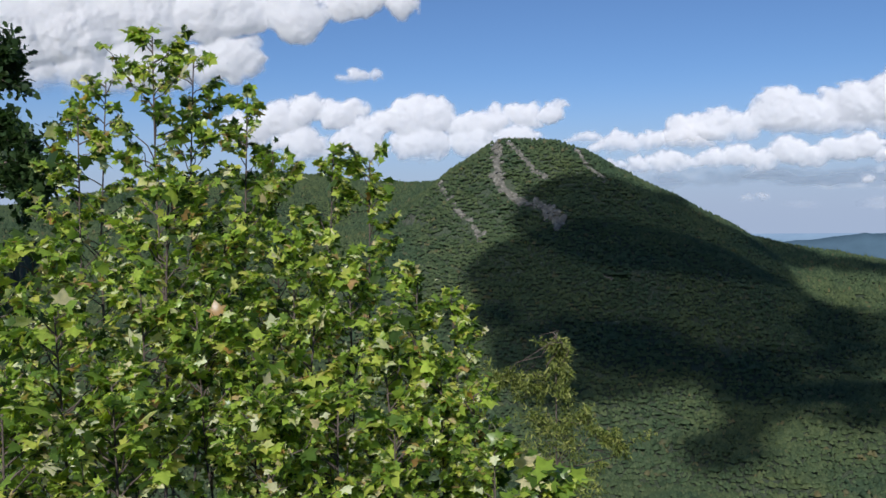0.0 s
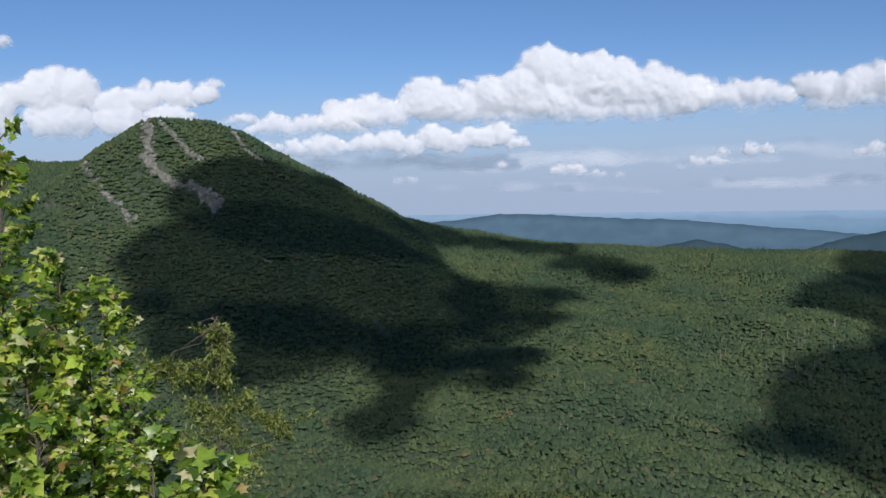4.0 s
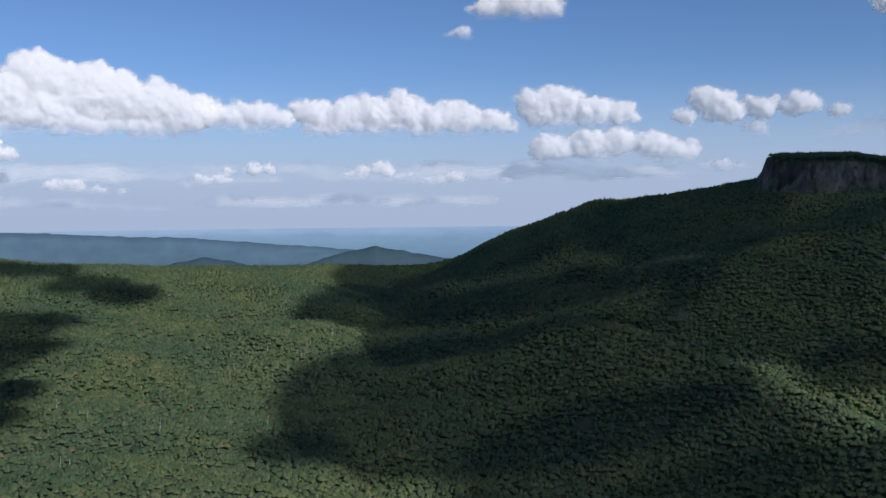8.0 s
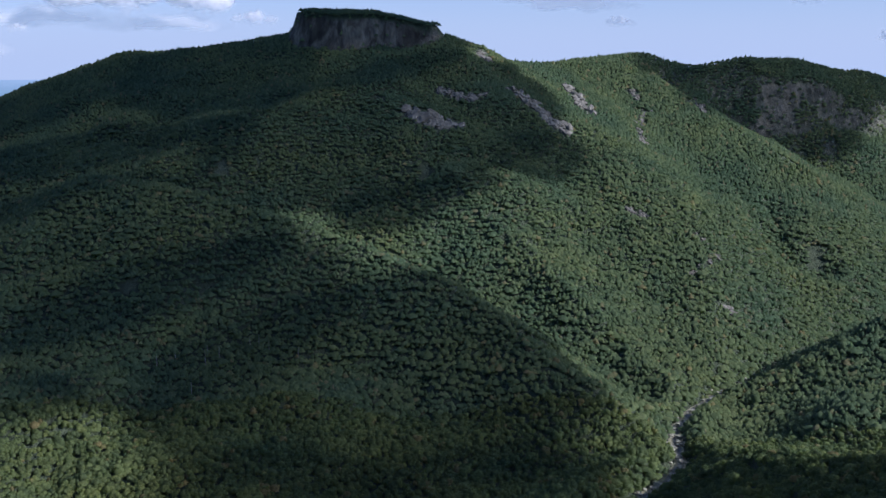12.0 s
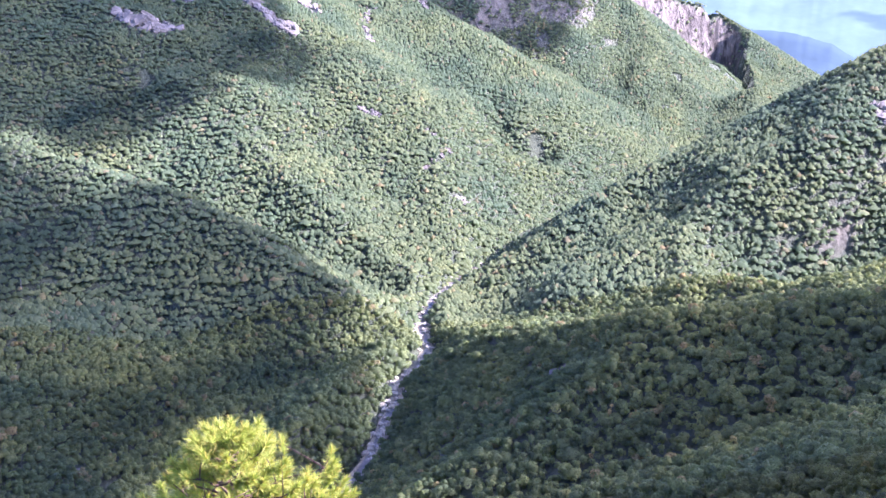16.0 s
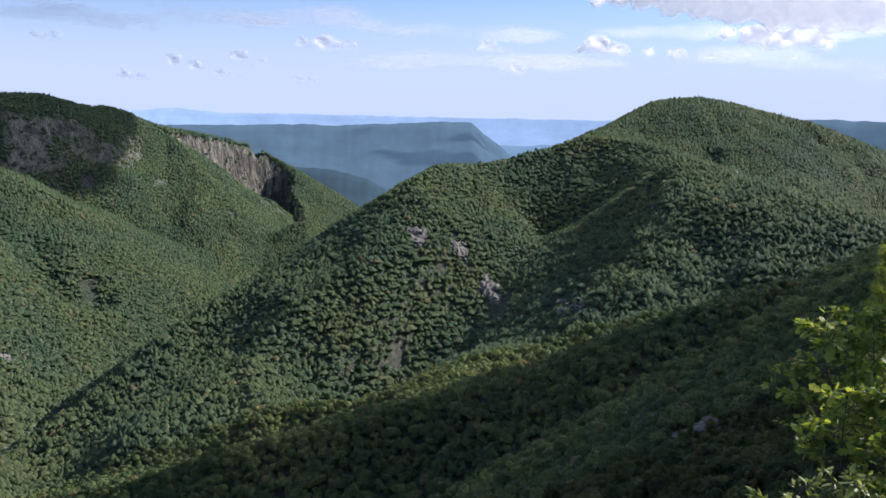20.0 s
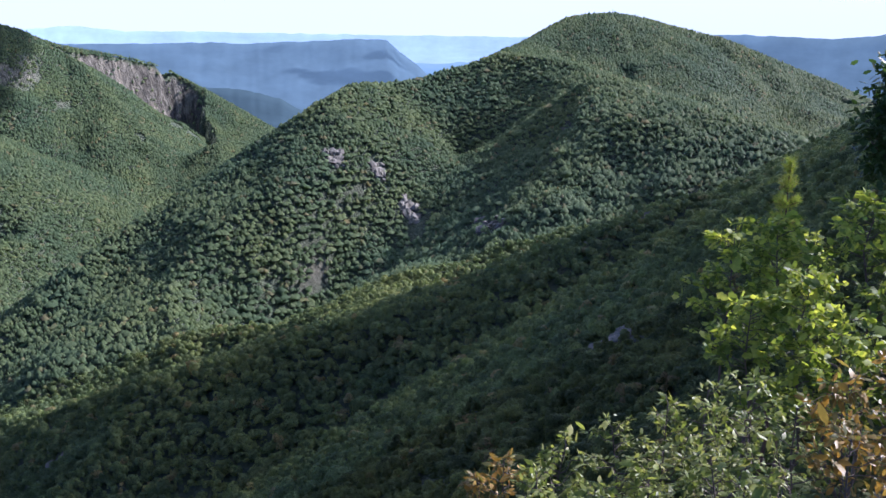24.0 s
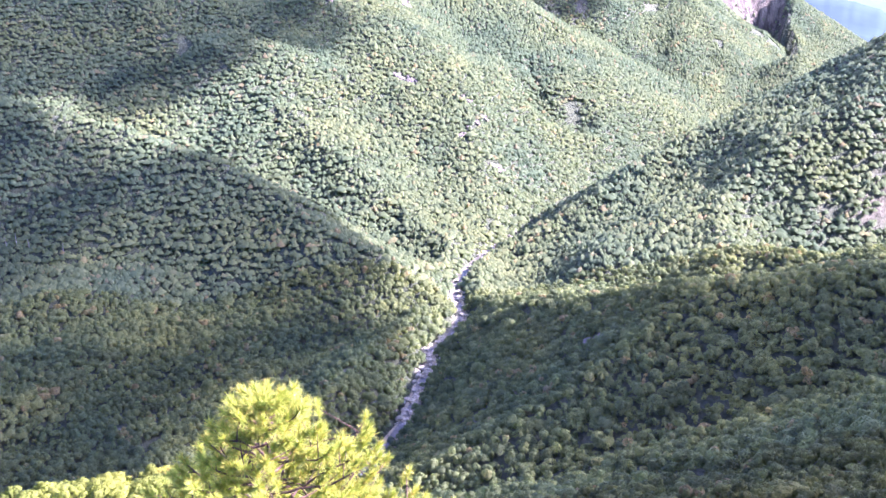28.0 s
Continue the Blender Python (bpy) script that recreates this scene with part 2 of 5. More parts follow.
def fractal(x, y, scale, seed, octaves=4):
    total, amp = 0, 1.0
    for k in range(octaves):
        total = total + amp * grid_noise(x, y, scale / 2 ** k, seed + k)
        amp *= 0.5
    return total / 2


def along(line, x, y):
    """Distance to a polyline, and its further columns interpolated, at the nearest place."""
    best = np.full(x.shape, 1e9)
    cols = np.zeros((line.shape[1] - 2, *x.shape))
    for a, b in zip(line[:-1], line[1:]):
        ex, ey = b[0] - a[0], b[1] - a[1]
        s = np.clip(((x - a[0]) * ex + (y - a[1]) * ey) / (ex * ex + ey * ey), 0, 1)
        d = np.hypot(x - a[0] - s * ex, y - a[1] - s * ey)
        near = d < best
        best = np.where(near, d, best)
        for k in range(len(cols)):
            cols[k] = np.where(near, a[2 + k] + s * (b[2 + k] - a[2 + k]), cols[k])
    return best, cols


def tent(line, width, x, y):
    top = np.full(x.shape, -1e4)
    for a, b in zip(line[:-1], line[1:]):
        ex, ey = b[0] - a[0], b[1] - a[1]
        s = np.clip(((x - a[0]) * ex + (y - a[1]) * ey) / (ex * ex + ey * ey), 0, 1)
        d = np.hypot(x - a[0] - s * ex, y - a[1] - s * ey)
        z, slope = a[2] + s * (b[2] - a[2]), a[3] + s * (b[3] - a[3])
        top = np.maximum(top, z - slope * (np.sqrt(d * d + width * width) - width))
    return top


def table(line, half, steep, x, y):
    """A flat-topped block with cliffs along a short crest."""
    d, (z, _) = along(line, x, y)
    ragged = 7 * fractal(x, y, 26, 71, 3)
    return z - steep * np.maximum(d - half + ragged, 0) - 0.06 * d


def land(x, y):
    """Height of the ground."""
    x, y = np.asarray(x, float), np.asarray(y, float)
    r = np.hypot(x, y)
    soft = 9.0
    total = np.zeros(x.shape)
    for line, width in RIDGES:
        t = tent(line, width, x, y)
        if line is CLIFF_NOSE[0]:      # the great wall under the southern rim
            dn, (zn, _) = along(line, x, y)
            drop = 135 * np.clip((zn + 330) / 90, 0, 1) * np.clip((zn + 330) / 90, 0.3, 1)
            t = t - drop * np.clip((dn - 14 + 34 * fractal(x, y, 75, 51, 4)) / 48, 0, 1)
        total += np.exp(np.clip((t + 430) / soft, -60, 200))
    h = soft * np.log(total + 1e-9) - 430
    d, (zr,) = along(RIVER, x, y)
    h = np.maximum(h, table(TABLE_TOP, 30, 3.2, x, y))
    h = np.maximum(h, table(TABLE_STEP, 14, 1.6, x, y))
    for line in RAVINES:
        dv, (zv, bank) = along(line, x, y)
        h = np.minimum(h, zv + bank * (np.sqrt(dv * dv + 400) - 20))
    # gullies, fading towards the crests of the ridges and the river
    rough = fractal(x, y, 420, 11, 5)
    gully = 1 - 2 * np.abs(fractal(x + 0.3 * y, y, 300, 23, 4))
    depth = np.clip(d / 300, 0, 1) * np.clip((r - 300) / 500, 0, 1)
    crest_d = np.min([along(line, x, y)[0] for line, _ in RIDGES], axis=0)
    h = h + (24 * rough - 36 * gully) * depth * np.clip(crest_d / 160, 0, 1)
    # the rim under the overlook: a cliff that eases into the slope below, a level shelf behind
    dr, (zc, sl) = along(RIM[0], x, y)
    east = x > rim_x(y)
    fall = sl * (np.sqrt(np.minimum(dr, 55) ** 2 + 2.2) - 1.4) + 0.63 * np.maximum(dr - 55, 0)
    shelf = zc + 0.02 * np.clip(dr - 3, 0, 400) + np.clip(dr / 60, 0, 1) * 3 * fractal(x, y, 60, 5)
    rim = np.where(east, zc - fall, shelf)
    h = np.maximum(h, rim)
    h = np.minimum(h, zr + 0.70 * np.maximum(d - 9, 0) + 0.0004 * np.maximum(d - 200, 0) ** 2)
    h = np.maximum(h, tent(*NEAR_KNOLL, x, y))
    # past the ridges the foothills rise with the curve of the earth to the horizon
    plain = -430 + 330 * np.clip((r - 2600) / 2250, 0, 1) ** 2.5
    h = np.where(r > 2600, np.maximum(h, plain), h)
    return np.maximum(h, zr - 1.0)


def rim_x(y):
    """Where the rim runs: the gorge lies east of it."""
    line = RIM[0]
    order = np.argsort(line[:, 1])
    return np.interp(y, line[order, 1], line[order, 0])


def sheet(name, azs, rs, mat, z_of):
    """A polar mesh round the overlook."""
    a, r = np.meshgrid(np.radians(azs), rs, indexing="ij")
    x, y = r * np.sin(a), r * np.cos(a)
    co = np.stack([x, y, z_of(x, y)], -1).reshape(-1, 3)
    n, k = len(azs), len(rs)
    i, j = np.meshgrid(np.arange(n), np.arange(k - 1), indexing="ij")
    i2 = (i + 1) % n
    quads = np.stack([i * k + j, i * k + j + 1, i2 * k + j + 1, i2 * k + j], -1).reshape(-1, 4)
    return new(name, mesh_of(name, co, quads, mat))


def mesh_of(name, co, faces, mat, smooth=True):
    """A mesh from arrays, all faces with the same number of corners."""
    me = bpy.data.meshes.new(name)
    n, k = faces.shape
    me.vertices.add(len(co))
    me.vertices.foreach_set("co", np.ascontiguousarray(co, np.float32).ravel())
    me.loops.add(n * k)
    me.loops.foreach_set("vertex_index", np.ascontiguousarray(faces, np.int32).ravel())
    me.polygons.add(n)
    me.polygons.foreach_set("loop_start", np.arange(0, n * k, k, dtype=np.int32))
    me.polygons.foreach_set("use_smooth", np.full(n, smooth))
    me.update(calc_edges=True)
    me.materials.append(mat)
    return me


AZS = np.concatenate([np.arange(-32, 172, 0.33), np.arange(172, 328, 4.0)])
RS = np.concatenate([[0.002, 0.3], np.geomspace(1.0, 500, 90), np.arange(512, 3160, 13.0), np.geomspace(3200, 4900, 22)])
ground = tagged(sheet("ground", AZS, RS, M_GROUND, land), "dark leafy forest floor of the steep wooded gorge", "ground", kind="structure")


# ---- woods ----
def dome_template(rings):
    """An open dome of leaves: rings of corners from the top down."""
    co, faces, prev = [(0.0, 0.0, 1.0)], [], [0]
    for k, (count, radius, z) in enumerate(rings):
        ring = []
        for i in range(count):
            a = 2 * math.pi * (i + 0.5 * (k % 2)) / count
            ring.append(len(co))
            co.append((radius * math.cos(a), radius * math.sin(a), z))
        if len(prev) == 1:
            faces += [(prev[0], ring[i], ring[(i + 1) % count]) for i in range(count)]
        else:
            for i in range(count):
                if k % 2:
                    faces += [(prev[i], ring[i], prev[(i + 1) % count]), (prev[(i + 1) % count], ring[i], ring[(i + 1) % count])]
                else:
                    faces += [(prev[i], ring[i], ring[(i + 1) % count]), (prev[i], ring[(i + 1) % count], prev[(i + 1) % count])]
        prev = ring
    return np.array(co), np.array(faces)


DOME = dome_template([(5, 0.80, 0.58), (5, 1.0, -0.35)])
DOME_FAR = dome_template([(6, 1.0, -0.5)])


R_ALL, A_ALL = np.arange(20.0, 3200.0, 14.0), np.arange(-32.0, 171.0, 0.5)
GRID_A, GRID_R = np.meshgrid(np.radians(A_ALL), R_ALL, indexing="ij")
RISE = np.maximum.accumulate(land(GRID_R * np.sin(GRID_A), GRID_R * np.cos(GRID_A)) / GRID_R, axis=1)


def overlooked(x, y, z):
    """Whether the overlook sees over the land to these tree tops."""
    i = np.clip(np.round((np.degrees(np.arctan2(x, y)) + 32.0) / 0.5).astype(int), 0, len(A_ALL) - 1)
    rr = np.hypot(x, y)
    j = np.clip(((rr - 20.0) / 14.0).astype(int) - 1, 0, len(R_ALL) - 1)
    return z / rr > RISE[i, j] - 0.006


def woods(name, r0, r1, spacing, clumps, width, tall, seed, label, az0=-31.0, az1=169.0, mat=M_CROWN, form=DOME, rise=0.5):
    """Crowns of one or more leafy clumps over the land between two ranges."""
    rng = np.random.RandomState(seed)
    a0, a1 = radians(az0), radians(az1)
    # an even stand: one tree to each square of the wood, somewhere in it
    side = np.arange(-r1, r1, spacing)
    x, y = (g.ravel() + rng.uniform(-0.42, 0.42, g.size) * spacing for g in np.meshgrid(side, side))
    r, a = np.hypot(x, y), np.arctan2(x, y)
    inside = (r > r0) & (r < r1) & (a > a0) & (a < a1)
    x, y = x[inside], y[inside]
    z = land(x, y)
    keep = overlooked(x, y, z + 14)
    x, y, z = x[keep], y[keep], z[keep]
    e = 10.0
    steep = np.hypot(land(x + e, y) - z, land(x, y + e) - z) / e
    d, _ = along(RIVER, x, y)
    reach = np.hypot(x, y)
    keep = (d > np.where(reach < 1180, 5.5, 1.5) + 8 * rng.uniform(0, 1, len(x))) & ((steep < 1.05 + 0.3 * rng.uniform(0, 1, len(x))) | (rng.uniform(0, 1, len(x)) < 0.12)) & (fractal(x, y, 90, 91, 3) > -0.6)
    for bx, by, br in BARE:
        keep &= np.hypot(x - bx, y - by) > br * rng.uniform(0.5, 1.15, len(x))
    x, y, z = x[keep], y[keep], z[keep]
    n = len(x)
    co, faces = form
    # conifers stand tall and narrow among the round broadleaf crowns, in stands of their own
    pine = rng.uniform(0, 1, n) < 0.10 + 0.5 * np.clip(fractal(x, y, 220, 61, 3), -0.2, 1)
    w = width * np.exp(rng.normal(0, 0.26, n)) * np.where(pine, 0.66, 1.0)
    t = tall * np.exp(rng.normal(0, 0.2, n)) * np.where(pine, 1.35, 1.0)
    tone = np.clip(rng.beta(2.2, 2.4, n) - 0.18 * pine, 0, 1)
    tone = np.where(rng.uniform(0, 1, n) < 0.025, 1.0, tone)
    if clumps > 1:
        share = 1.2 / clumps ** 0.4
        u = rng.uniform(-0.8, 1, (n, clumps))
        turn = rng.uniform(0, 2 * math.pi, (n, clumps))
        out = np.sqrt(np.clip(1 - u * u, 0, 1)) * np.where(pine[:, None], np.clip(0.75 - 0.7 * u, 0.05, 1), rng.uniform(0.6, 1.0, (n, clumps)))
        cx = (x[:, None] + w[:, None] * out * np.cos(turn)).ravel()
        cy = (y[:, None] + w[:, None] * out * np.sin(turn)).ravel()
        cz = (z[:, None] + t[:, None] * (0.85 + np.where(pine, 0.65, rise)[:, None] * u)).ravel()
        w, t = np.repeat(w, clumps) * share, np.repeat(np.minimum(t, w * 1.0), clumps) * share
        w = w * rng.uniform(0.7, 1.3, len(w))
        tone = np.clip(np.repeat(tone, clumps) + rng.normal(0, 0.07, len(w)), 0, 1)
    else:
        cx, cy, cz = x, y, z + t * 0.5 + 2 + 2 * fractal(x, y, 45, 67, 2)
    n = len(cx)
    v = np.repeat(co[None], n, 0)
    if clumps == 1 and len(co) > 7:
        v[pine, 1:6, :2] *= 0.66
    v = v * (1 + rng.uniform(-0.24, 0.24, (n, len(co), 1))) + rng.uniform(-0.12, 0.12, v.shape)
    v = v * np.stack([w, w * rng.uniform(0.8, 1.2, n), t], -1)[:, None, :]
    v = v + np.stack([cx, cy, cz], -1)[:, None, :]
    f = faces[None] + (np.arange(n) * len(co))[:, None, None]
    me = mesh_of(name, v.reshape(-1, 3), f.reshape(-1, 3), mat, True)
    me.attributes.new("tone", "FLOAT", "POINT").data.foreach_set("value", np.repeat(tone, len(co)).astype(np.float32))
    return tagged(new(name, me), label, "forest", kind="stuff")


def on_land(az, el, r0=60.0):
    """Where a line of sight from the overlook meets the ground."""
    i = int(round((az + 32.0) / 0.5))
    j = int(np.argmax((RISE[i] >= math.tan(radians(el))) & (R_ALL > r0)))
    r = np.arange(max(R_ALL[j] - 40, 20), R_ALL[j] + 30, 3.0)
    x, y = r * math.sin(radians(az)), r * math.cos(radians(az))
    z = land(x, y)
    hit = np.nonzero(z >= r * math.tan(radians(el)))[0]
    k = hit[0] if len(hit) else len(r) // 2
    return float(x[k]), float(y[k]), float(z[k])


# bare rock in the woods: bearing, elevation, size in metres, how many blocks
OUTCROPS = [
    ("peak", [(3.5, 5.1), (3.5, 4.2), (3.5, 3.1), (3.8, 2.4), (4.5, 1.6), (5.3, 1.1)], 15, "pale rock face down the peak's steep edge"),
    ("peak", [(4.3, 5.0), (5.0, 4.3), (6.0, 3.1), (6.8, 2.7)], 10, "pale slanting rib of bare rock below the summit"),
    ("peak", [(8.6, 4.4), (9.3, 3.4), (10.4, 2.5)], 11, "pale bare slab under the wooded ridge"),
    ("peak", [(-.1, 2.6), (.6, 1.1), (2.0, -.3), (2.7, -1.6)], 10, "pale streak of broken rock in the woods"),
    ("peak", [(6.0, 1.0), (7.1, .7), (7.6, -.4)], 17, "grey bare rock in the shaded slope"),
    ("peak", [(10.1, -3.4), (11.0, -3.8)], 6, "small grey rock showing in the dark woods"),
    ("table", [(79.3, -2.9), (80.6, -3.4), (81.5, -3.8), (82.3, -3.6)], 24, "pinkish bare slab in the shaded slope"),
    ("table", [(81.5, -1.6), (83.0, -2.0), (84.5, -1.9)], 15, "grey bare ledges in the shaded slope"),
    ("table", [(86.3, -1.7), (87.4, -2.6), (88.6, -3.6), (89.6, -4.2)], 22, "pinkish sloping slab among the trees"),
    ("table", [(89.5, -1.4), (90.2, -2.2), (91.0, -3.1)], 21, "sunlit pinkish slab among the trees"),
    ("table", [(93.4, -1.6), (93.9, -2.2)], 13, "sunlit pinkish ledge below the wooded rim"),
    ("table", [(94.2, -2.9), (93.9, -3.9), (94.4, -5.0)], 12, "broken pale ledges among the trees"),
    ("table", [(84.0, .6), (84.6, .2)], 14, "pale rocky shoulder beside the flat-topped summit"),
    ("table", [(97.3, -2.2), (97.9, -2.9)], 11, "grey rib of rock on the spur's crest"),
    ("slope", [(99.1, -11.6), (97.2, -13.0)], 9, "small pale ledges in the sunlit woods"),
    ("slope", [(93.5, -9.0), (95.0, -9.5)], 10, "small bare patch of brown rock in the woods"),
    ("slope", [(99.6, -14.6), (100.4, -15.1)], 9, "pale ledges above the river bend"),
    ("slope", [(97.8, -10.4), (98.6, -10.9)], 7, "small pale rock among the sunlit trees"),
    ("wall", [(124.9, -8.0), (125.3, -9.0)], 15, "grey cliff on the wooded spur"),
    ("wall", [(127.8, -8.9), (128.2, -9.8)], 14, "grey cliff on the wooded spur"),
    ("wall", [(129.9, -11.6), (130.3, -12.8)], 17, "dark grey cliff on the wooded spur"),
    ("wall", [(134.4, -12.6), (136.4, -12.9)], 15, "broken grey cliff band above the trees"),
    ("wall", [(144.7, -11.8), (145.5, -11.9)], 9, "dark rocky ledge in the shaded woods"),
    ("near", [(144.2, -19.5), (143.0, -20.5), (141.8, -21.0)], 9, "dark shaded cliff in the slope below the rim"),
    ("near", [(107.2, -25.5), (106.6, -25.8)], 8, "grey rock slab in the shaded woods"),
    ("near", [(73.2, -29.2), (74.0, -29.4)], 4, "small pale rock by the dead trees"),
]
BARE = []
SPOTS = []
for where, line, size, label in OUTCROPS:
    places = []
    for (a0, e0), (a1, e1) in zip(line[:-1], line[1:]):
        for k in range(4):
            u = k / 4
            places.append(on_land(a0 + u * (a1 - a0), e0 + u * (e1 - e0)))
    SPOTS.append(places)
    BARE += [(x, y, size * 1.05) for x, y, z in places]

woods("forest_canopy", 60, 300, 7.0, 40, 4.3, 4.8, 5, "oak crowns below the rim, sunlight put into their yellow-green", 52.0, 92.0, M_CROWN_NEAR)
woods("forest_canopy", 140, 390, 7.4, 22, 4.7, 5.0, 4, "oak canopy on the steep slope below the rim, shade put into its olive green", 92.0, 169.0, mat=M_CROWN_CLOSE)
woods("forest_canopy", 390, 1000, 6.8, 4, 4.1, 4.8, 1, "dense green broadleaf and pine canopy on the near gorge slopes", mat=M_CROWN_MID, rise=0.42)
woods("forest_canopy", 1000, 1900, 7.0, 3, 4.5, 3.9, 2, "green mixed canopy covering the far gorge wall", form=DOME_FAR, rise=0.3)
woods("forest_canopy", 1900, 3160, 5.8, 1, 4.6, 3.8, 3, "green mixed canopy below the far ridge tops", form=DOME_FAR)


# ---- bare rock ----
def block_template(level, seed):
    """A blocky, cracked boulder."""
    bm = bmesh.new()
    bmesh.ops.create_icosphere(bm, subdivisions=level, radius=1.0)
    off = Vector((seed * 3.7, seed * 1.9, seed * 5.3))
    for v in bm.verts:
        cube = v.co / max(abs(c) for c in v.co)
        v.co = v.co.lerp(cube, 0.6) * (0.8 + 0.5 * noise.noise(v.co * 1.4 + off) + 0.15 * noise.noise(v.co * 4 + off))
    bm.verts.index_update()
    out = np.array([v.co[:] for v in bm.verts]), np.array([[v.index for v in f.verts] for f in bm.faces])
    bm.free()
    return out


BLOCKS = [block_template(2, k) for k in range(5)]


BLOCK_MESHES = [mesh_of("block", co, f, M_ROCK, False) for co, f in BLOCKS]


def outcrop(places, size, label, seed):
    """Blocks of rock standing out of the slope, one beside the other."""
    rng = np.random.RandomState(seed)
    root = new("rock_outcrop")
    root.location = places[0]
    n = 5 * len(places)
    px = np.array([p[0] for p in places] * 5) + rng.normal(0, .36, n) * size
    py = np.array([p[1] for p in places] * 5) + rng.normal(0, .36, n) * size
    pz, e = land(px, py), 6.0
    gx, gy = (land(px + e, py) - pz) / e, (land(px, py + e) - pz) / e
    for k in range(n):
        q = size * rng.uniform(0.2, 0.62)
        ob = new("block", BLOCK_MESHES[rng.randint(len(BLOCK_MESHES))])
        ob.parent = root
        lie = Vector((0, 0, 1)).rotation_difference(Vector((-gx[k], -gy[k], 1)).normalized()) @ Euler((rng.normal(0, .2), rng.normal(0, .2), rng.uniform(0, 6.28))).to_quaternion()
        ob.matrix_basis = Matrix.LocRotScale(Vector((px[k], py[k], pz[k] + q * 0.15)) - root.location, lie, (q * rng.uniform(.8, 1.5), q * rng.uniform(.6, 1.0), q * rng.uniform(.4, .8)))
    return tagged(root, label, "rock", "rock outcrops in the woods")


for index, (places, (where, line, size, label)) in enumerate(zip(SPOTS, OUTCROPS)):
    outcrop(places, size, label, 40 + index)

# ---- the river ----
M_WATER, wnt, wb = material("river_water", 0.35)
wnt.links.new(ramp(wnt, noise_of(wnt, 0.15, 6.0, 0.7), [(0.35, (0.03, 0.034, 0.022)), (0.55, (0.10, 0.098, 0.07)), (0.70, (0.55, 0.55, 0.5))]), wb.inputs["Base Color"])
bumped(wnt, wb, noise_of(wnt, 0.5, 5.0), 0.5, 0.5)
M_SAND, snt, sb = material("river_gravel", 0.9)
snt.links.new(ramp(snt, noise_of(snt, 0.35, 6.0, 0.7), [(0.3, (0.09, 0.088, 0.055)), (0.55, (0.25, 0.242, 0.155)), (0.75, (0.45, 0.435, 0.30))]), sb.inputs["Base Color"])


def ribbon(name, width, lift, mat, label, category, seed, a=2, b=18):
    """A strip along the river's course."""
    pts = RIVER[a:b]
    seg = np.hypot(*np.diff(pts[:, :2], axis=0).T)
    s_all = np.concatenate([[0], np.cumsum(seg)])
    st = np.arange(0, s_all[-1], 6.0)
    x, y, z = (np.interp(st, s_all, pts[:, k]) for k in range(3))
    tx, ty = np.gradient(x), np.gradient(y)
    ln = np.hypot(tx, ty)
    nx, ny = -ty / ln, tx / ln
    wl = width * (0.75 + 0.5 * fractal(st, 0 * st, 60, seed, 3))
    wr = width * (0.75 + 0.5 * fractal(st, 0 * st + 99, 60, seed + 9, 3))
    rows = [np.stack([x + nx * k * np.where(k > 0, wl, wr), y + ny * k * np.where(k > 0, wl, wr), z + lift + 0 * x], -1) for k in (-1, -.5, 0, .5, 1)]
    co = np.stack(rows, 1)
    n, m = co.shape[:2]
    i, j = np.meshgrid(np.arange(n - 1), np.arange(m - 1), indexing="ij")
    quads = np.stack([i * m + j, i * m + j + 1, (i + 1) * m + j + 1, (i + 1) * m + j], -1).reshape(-1, 4)
    return tagged(new(name, mesh_of(name, co.reshape(-1, 3), quads[:, ::-1], mat)), label, category, kind="structure")


ribbon("ground_gravel_bed", 10.5, 0.6, M_SAND, "pale gravel bed along the river banks", "gravel bed", 31)
ribbon("water_river", 4.4, 1.0, M_WATER, "shallow river with white riffles between boulders", "river", 33)
M_BOULDER, bnt, bb = material("river_boulder", 0.8)
bnt.links.new(ramp(bnt, noise_of(bnt, 0.8, 5.0, 0.7), [(0.3, (0.12, 0.118, 0.085)), (0.55, (0.32, 0.315, 0.235)), (0.75, (0.53, 0.525, 0.41))]), bb.inputs["Base Color"])
BOULDER_MESHES = []
for k in range(5):
    co, f = BLOCKS[k]
    BOULDER_MESHES.append(mesh_of("boulder", co * np.array((1, 0.85, 0.65)), f, M_BOULDER, False))
brng = random.Random(77)
for k in range(260):
    u = brng.uniform(5.0, 17.6) if k % 2 else brng.uniform(6.0, 15.0)
    i = int(u)
    p = RIVER[i] + (u - i) * (RIVER[i + 1] - RIVER[i])
    q = RIVER[i + 1] - RIVER[i]
    q = q / math.hypot(q[0], q[1])
    side = brng.gauss(0, 6.5)
    size = 1.2 + 3.6 * brng.random() ** 2
    ob = new("boulder", BOULDER_MESHES[k % 5])
    ob.matrix_world = Matrix.LocRotScale((p[0] - q[1] * side, p[1] + q[0] * side, p[2] + 0.9 + 0.25 * size), Euler((0, 0, brng.uniform(0, 6.28))), (size, size, size))
    tagged(ob, "pale grey river boulder in the stream bed", "boulder", "boulders in the river")


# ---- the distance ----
# hill and ridge colours carry the haze, and glow with it
M_FAR_GREEN = far_haze_material("hazy_green_hill", (0.050, 0.085, 0.105), 0.6)
M_FAR_BLUE = far_haze_material("hazy_blue_ridge", (0.078, 0.130, 0.172), 0.72)
M_FAR_PALE = far_haze_material("hazy_pale_ridge", (0.27, 0.39, 0.54), 0.8)
# lowland haze painted as a glow that pales towards the horizon
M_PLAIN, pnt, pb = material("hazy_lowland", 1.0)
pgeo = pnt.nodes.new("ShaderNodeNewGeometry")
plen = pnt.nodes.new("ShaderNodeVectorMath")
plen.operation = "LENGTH"
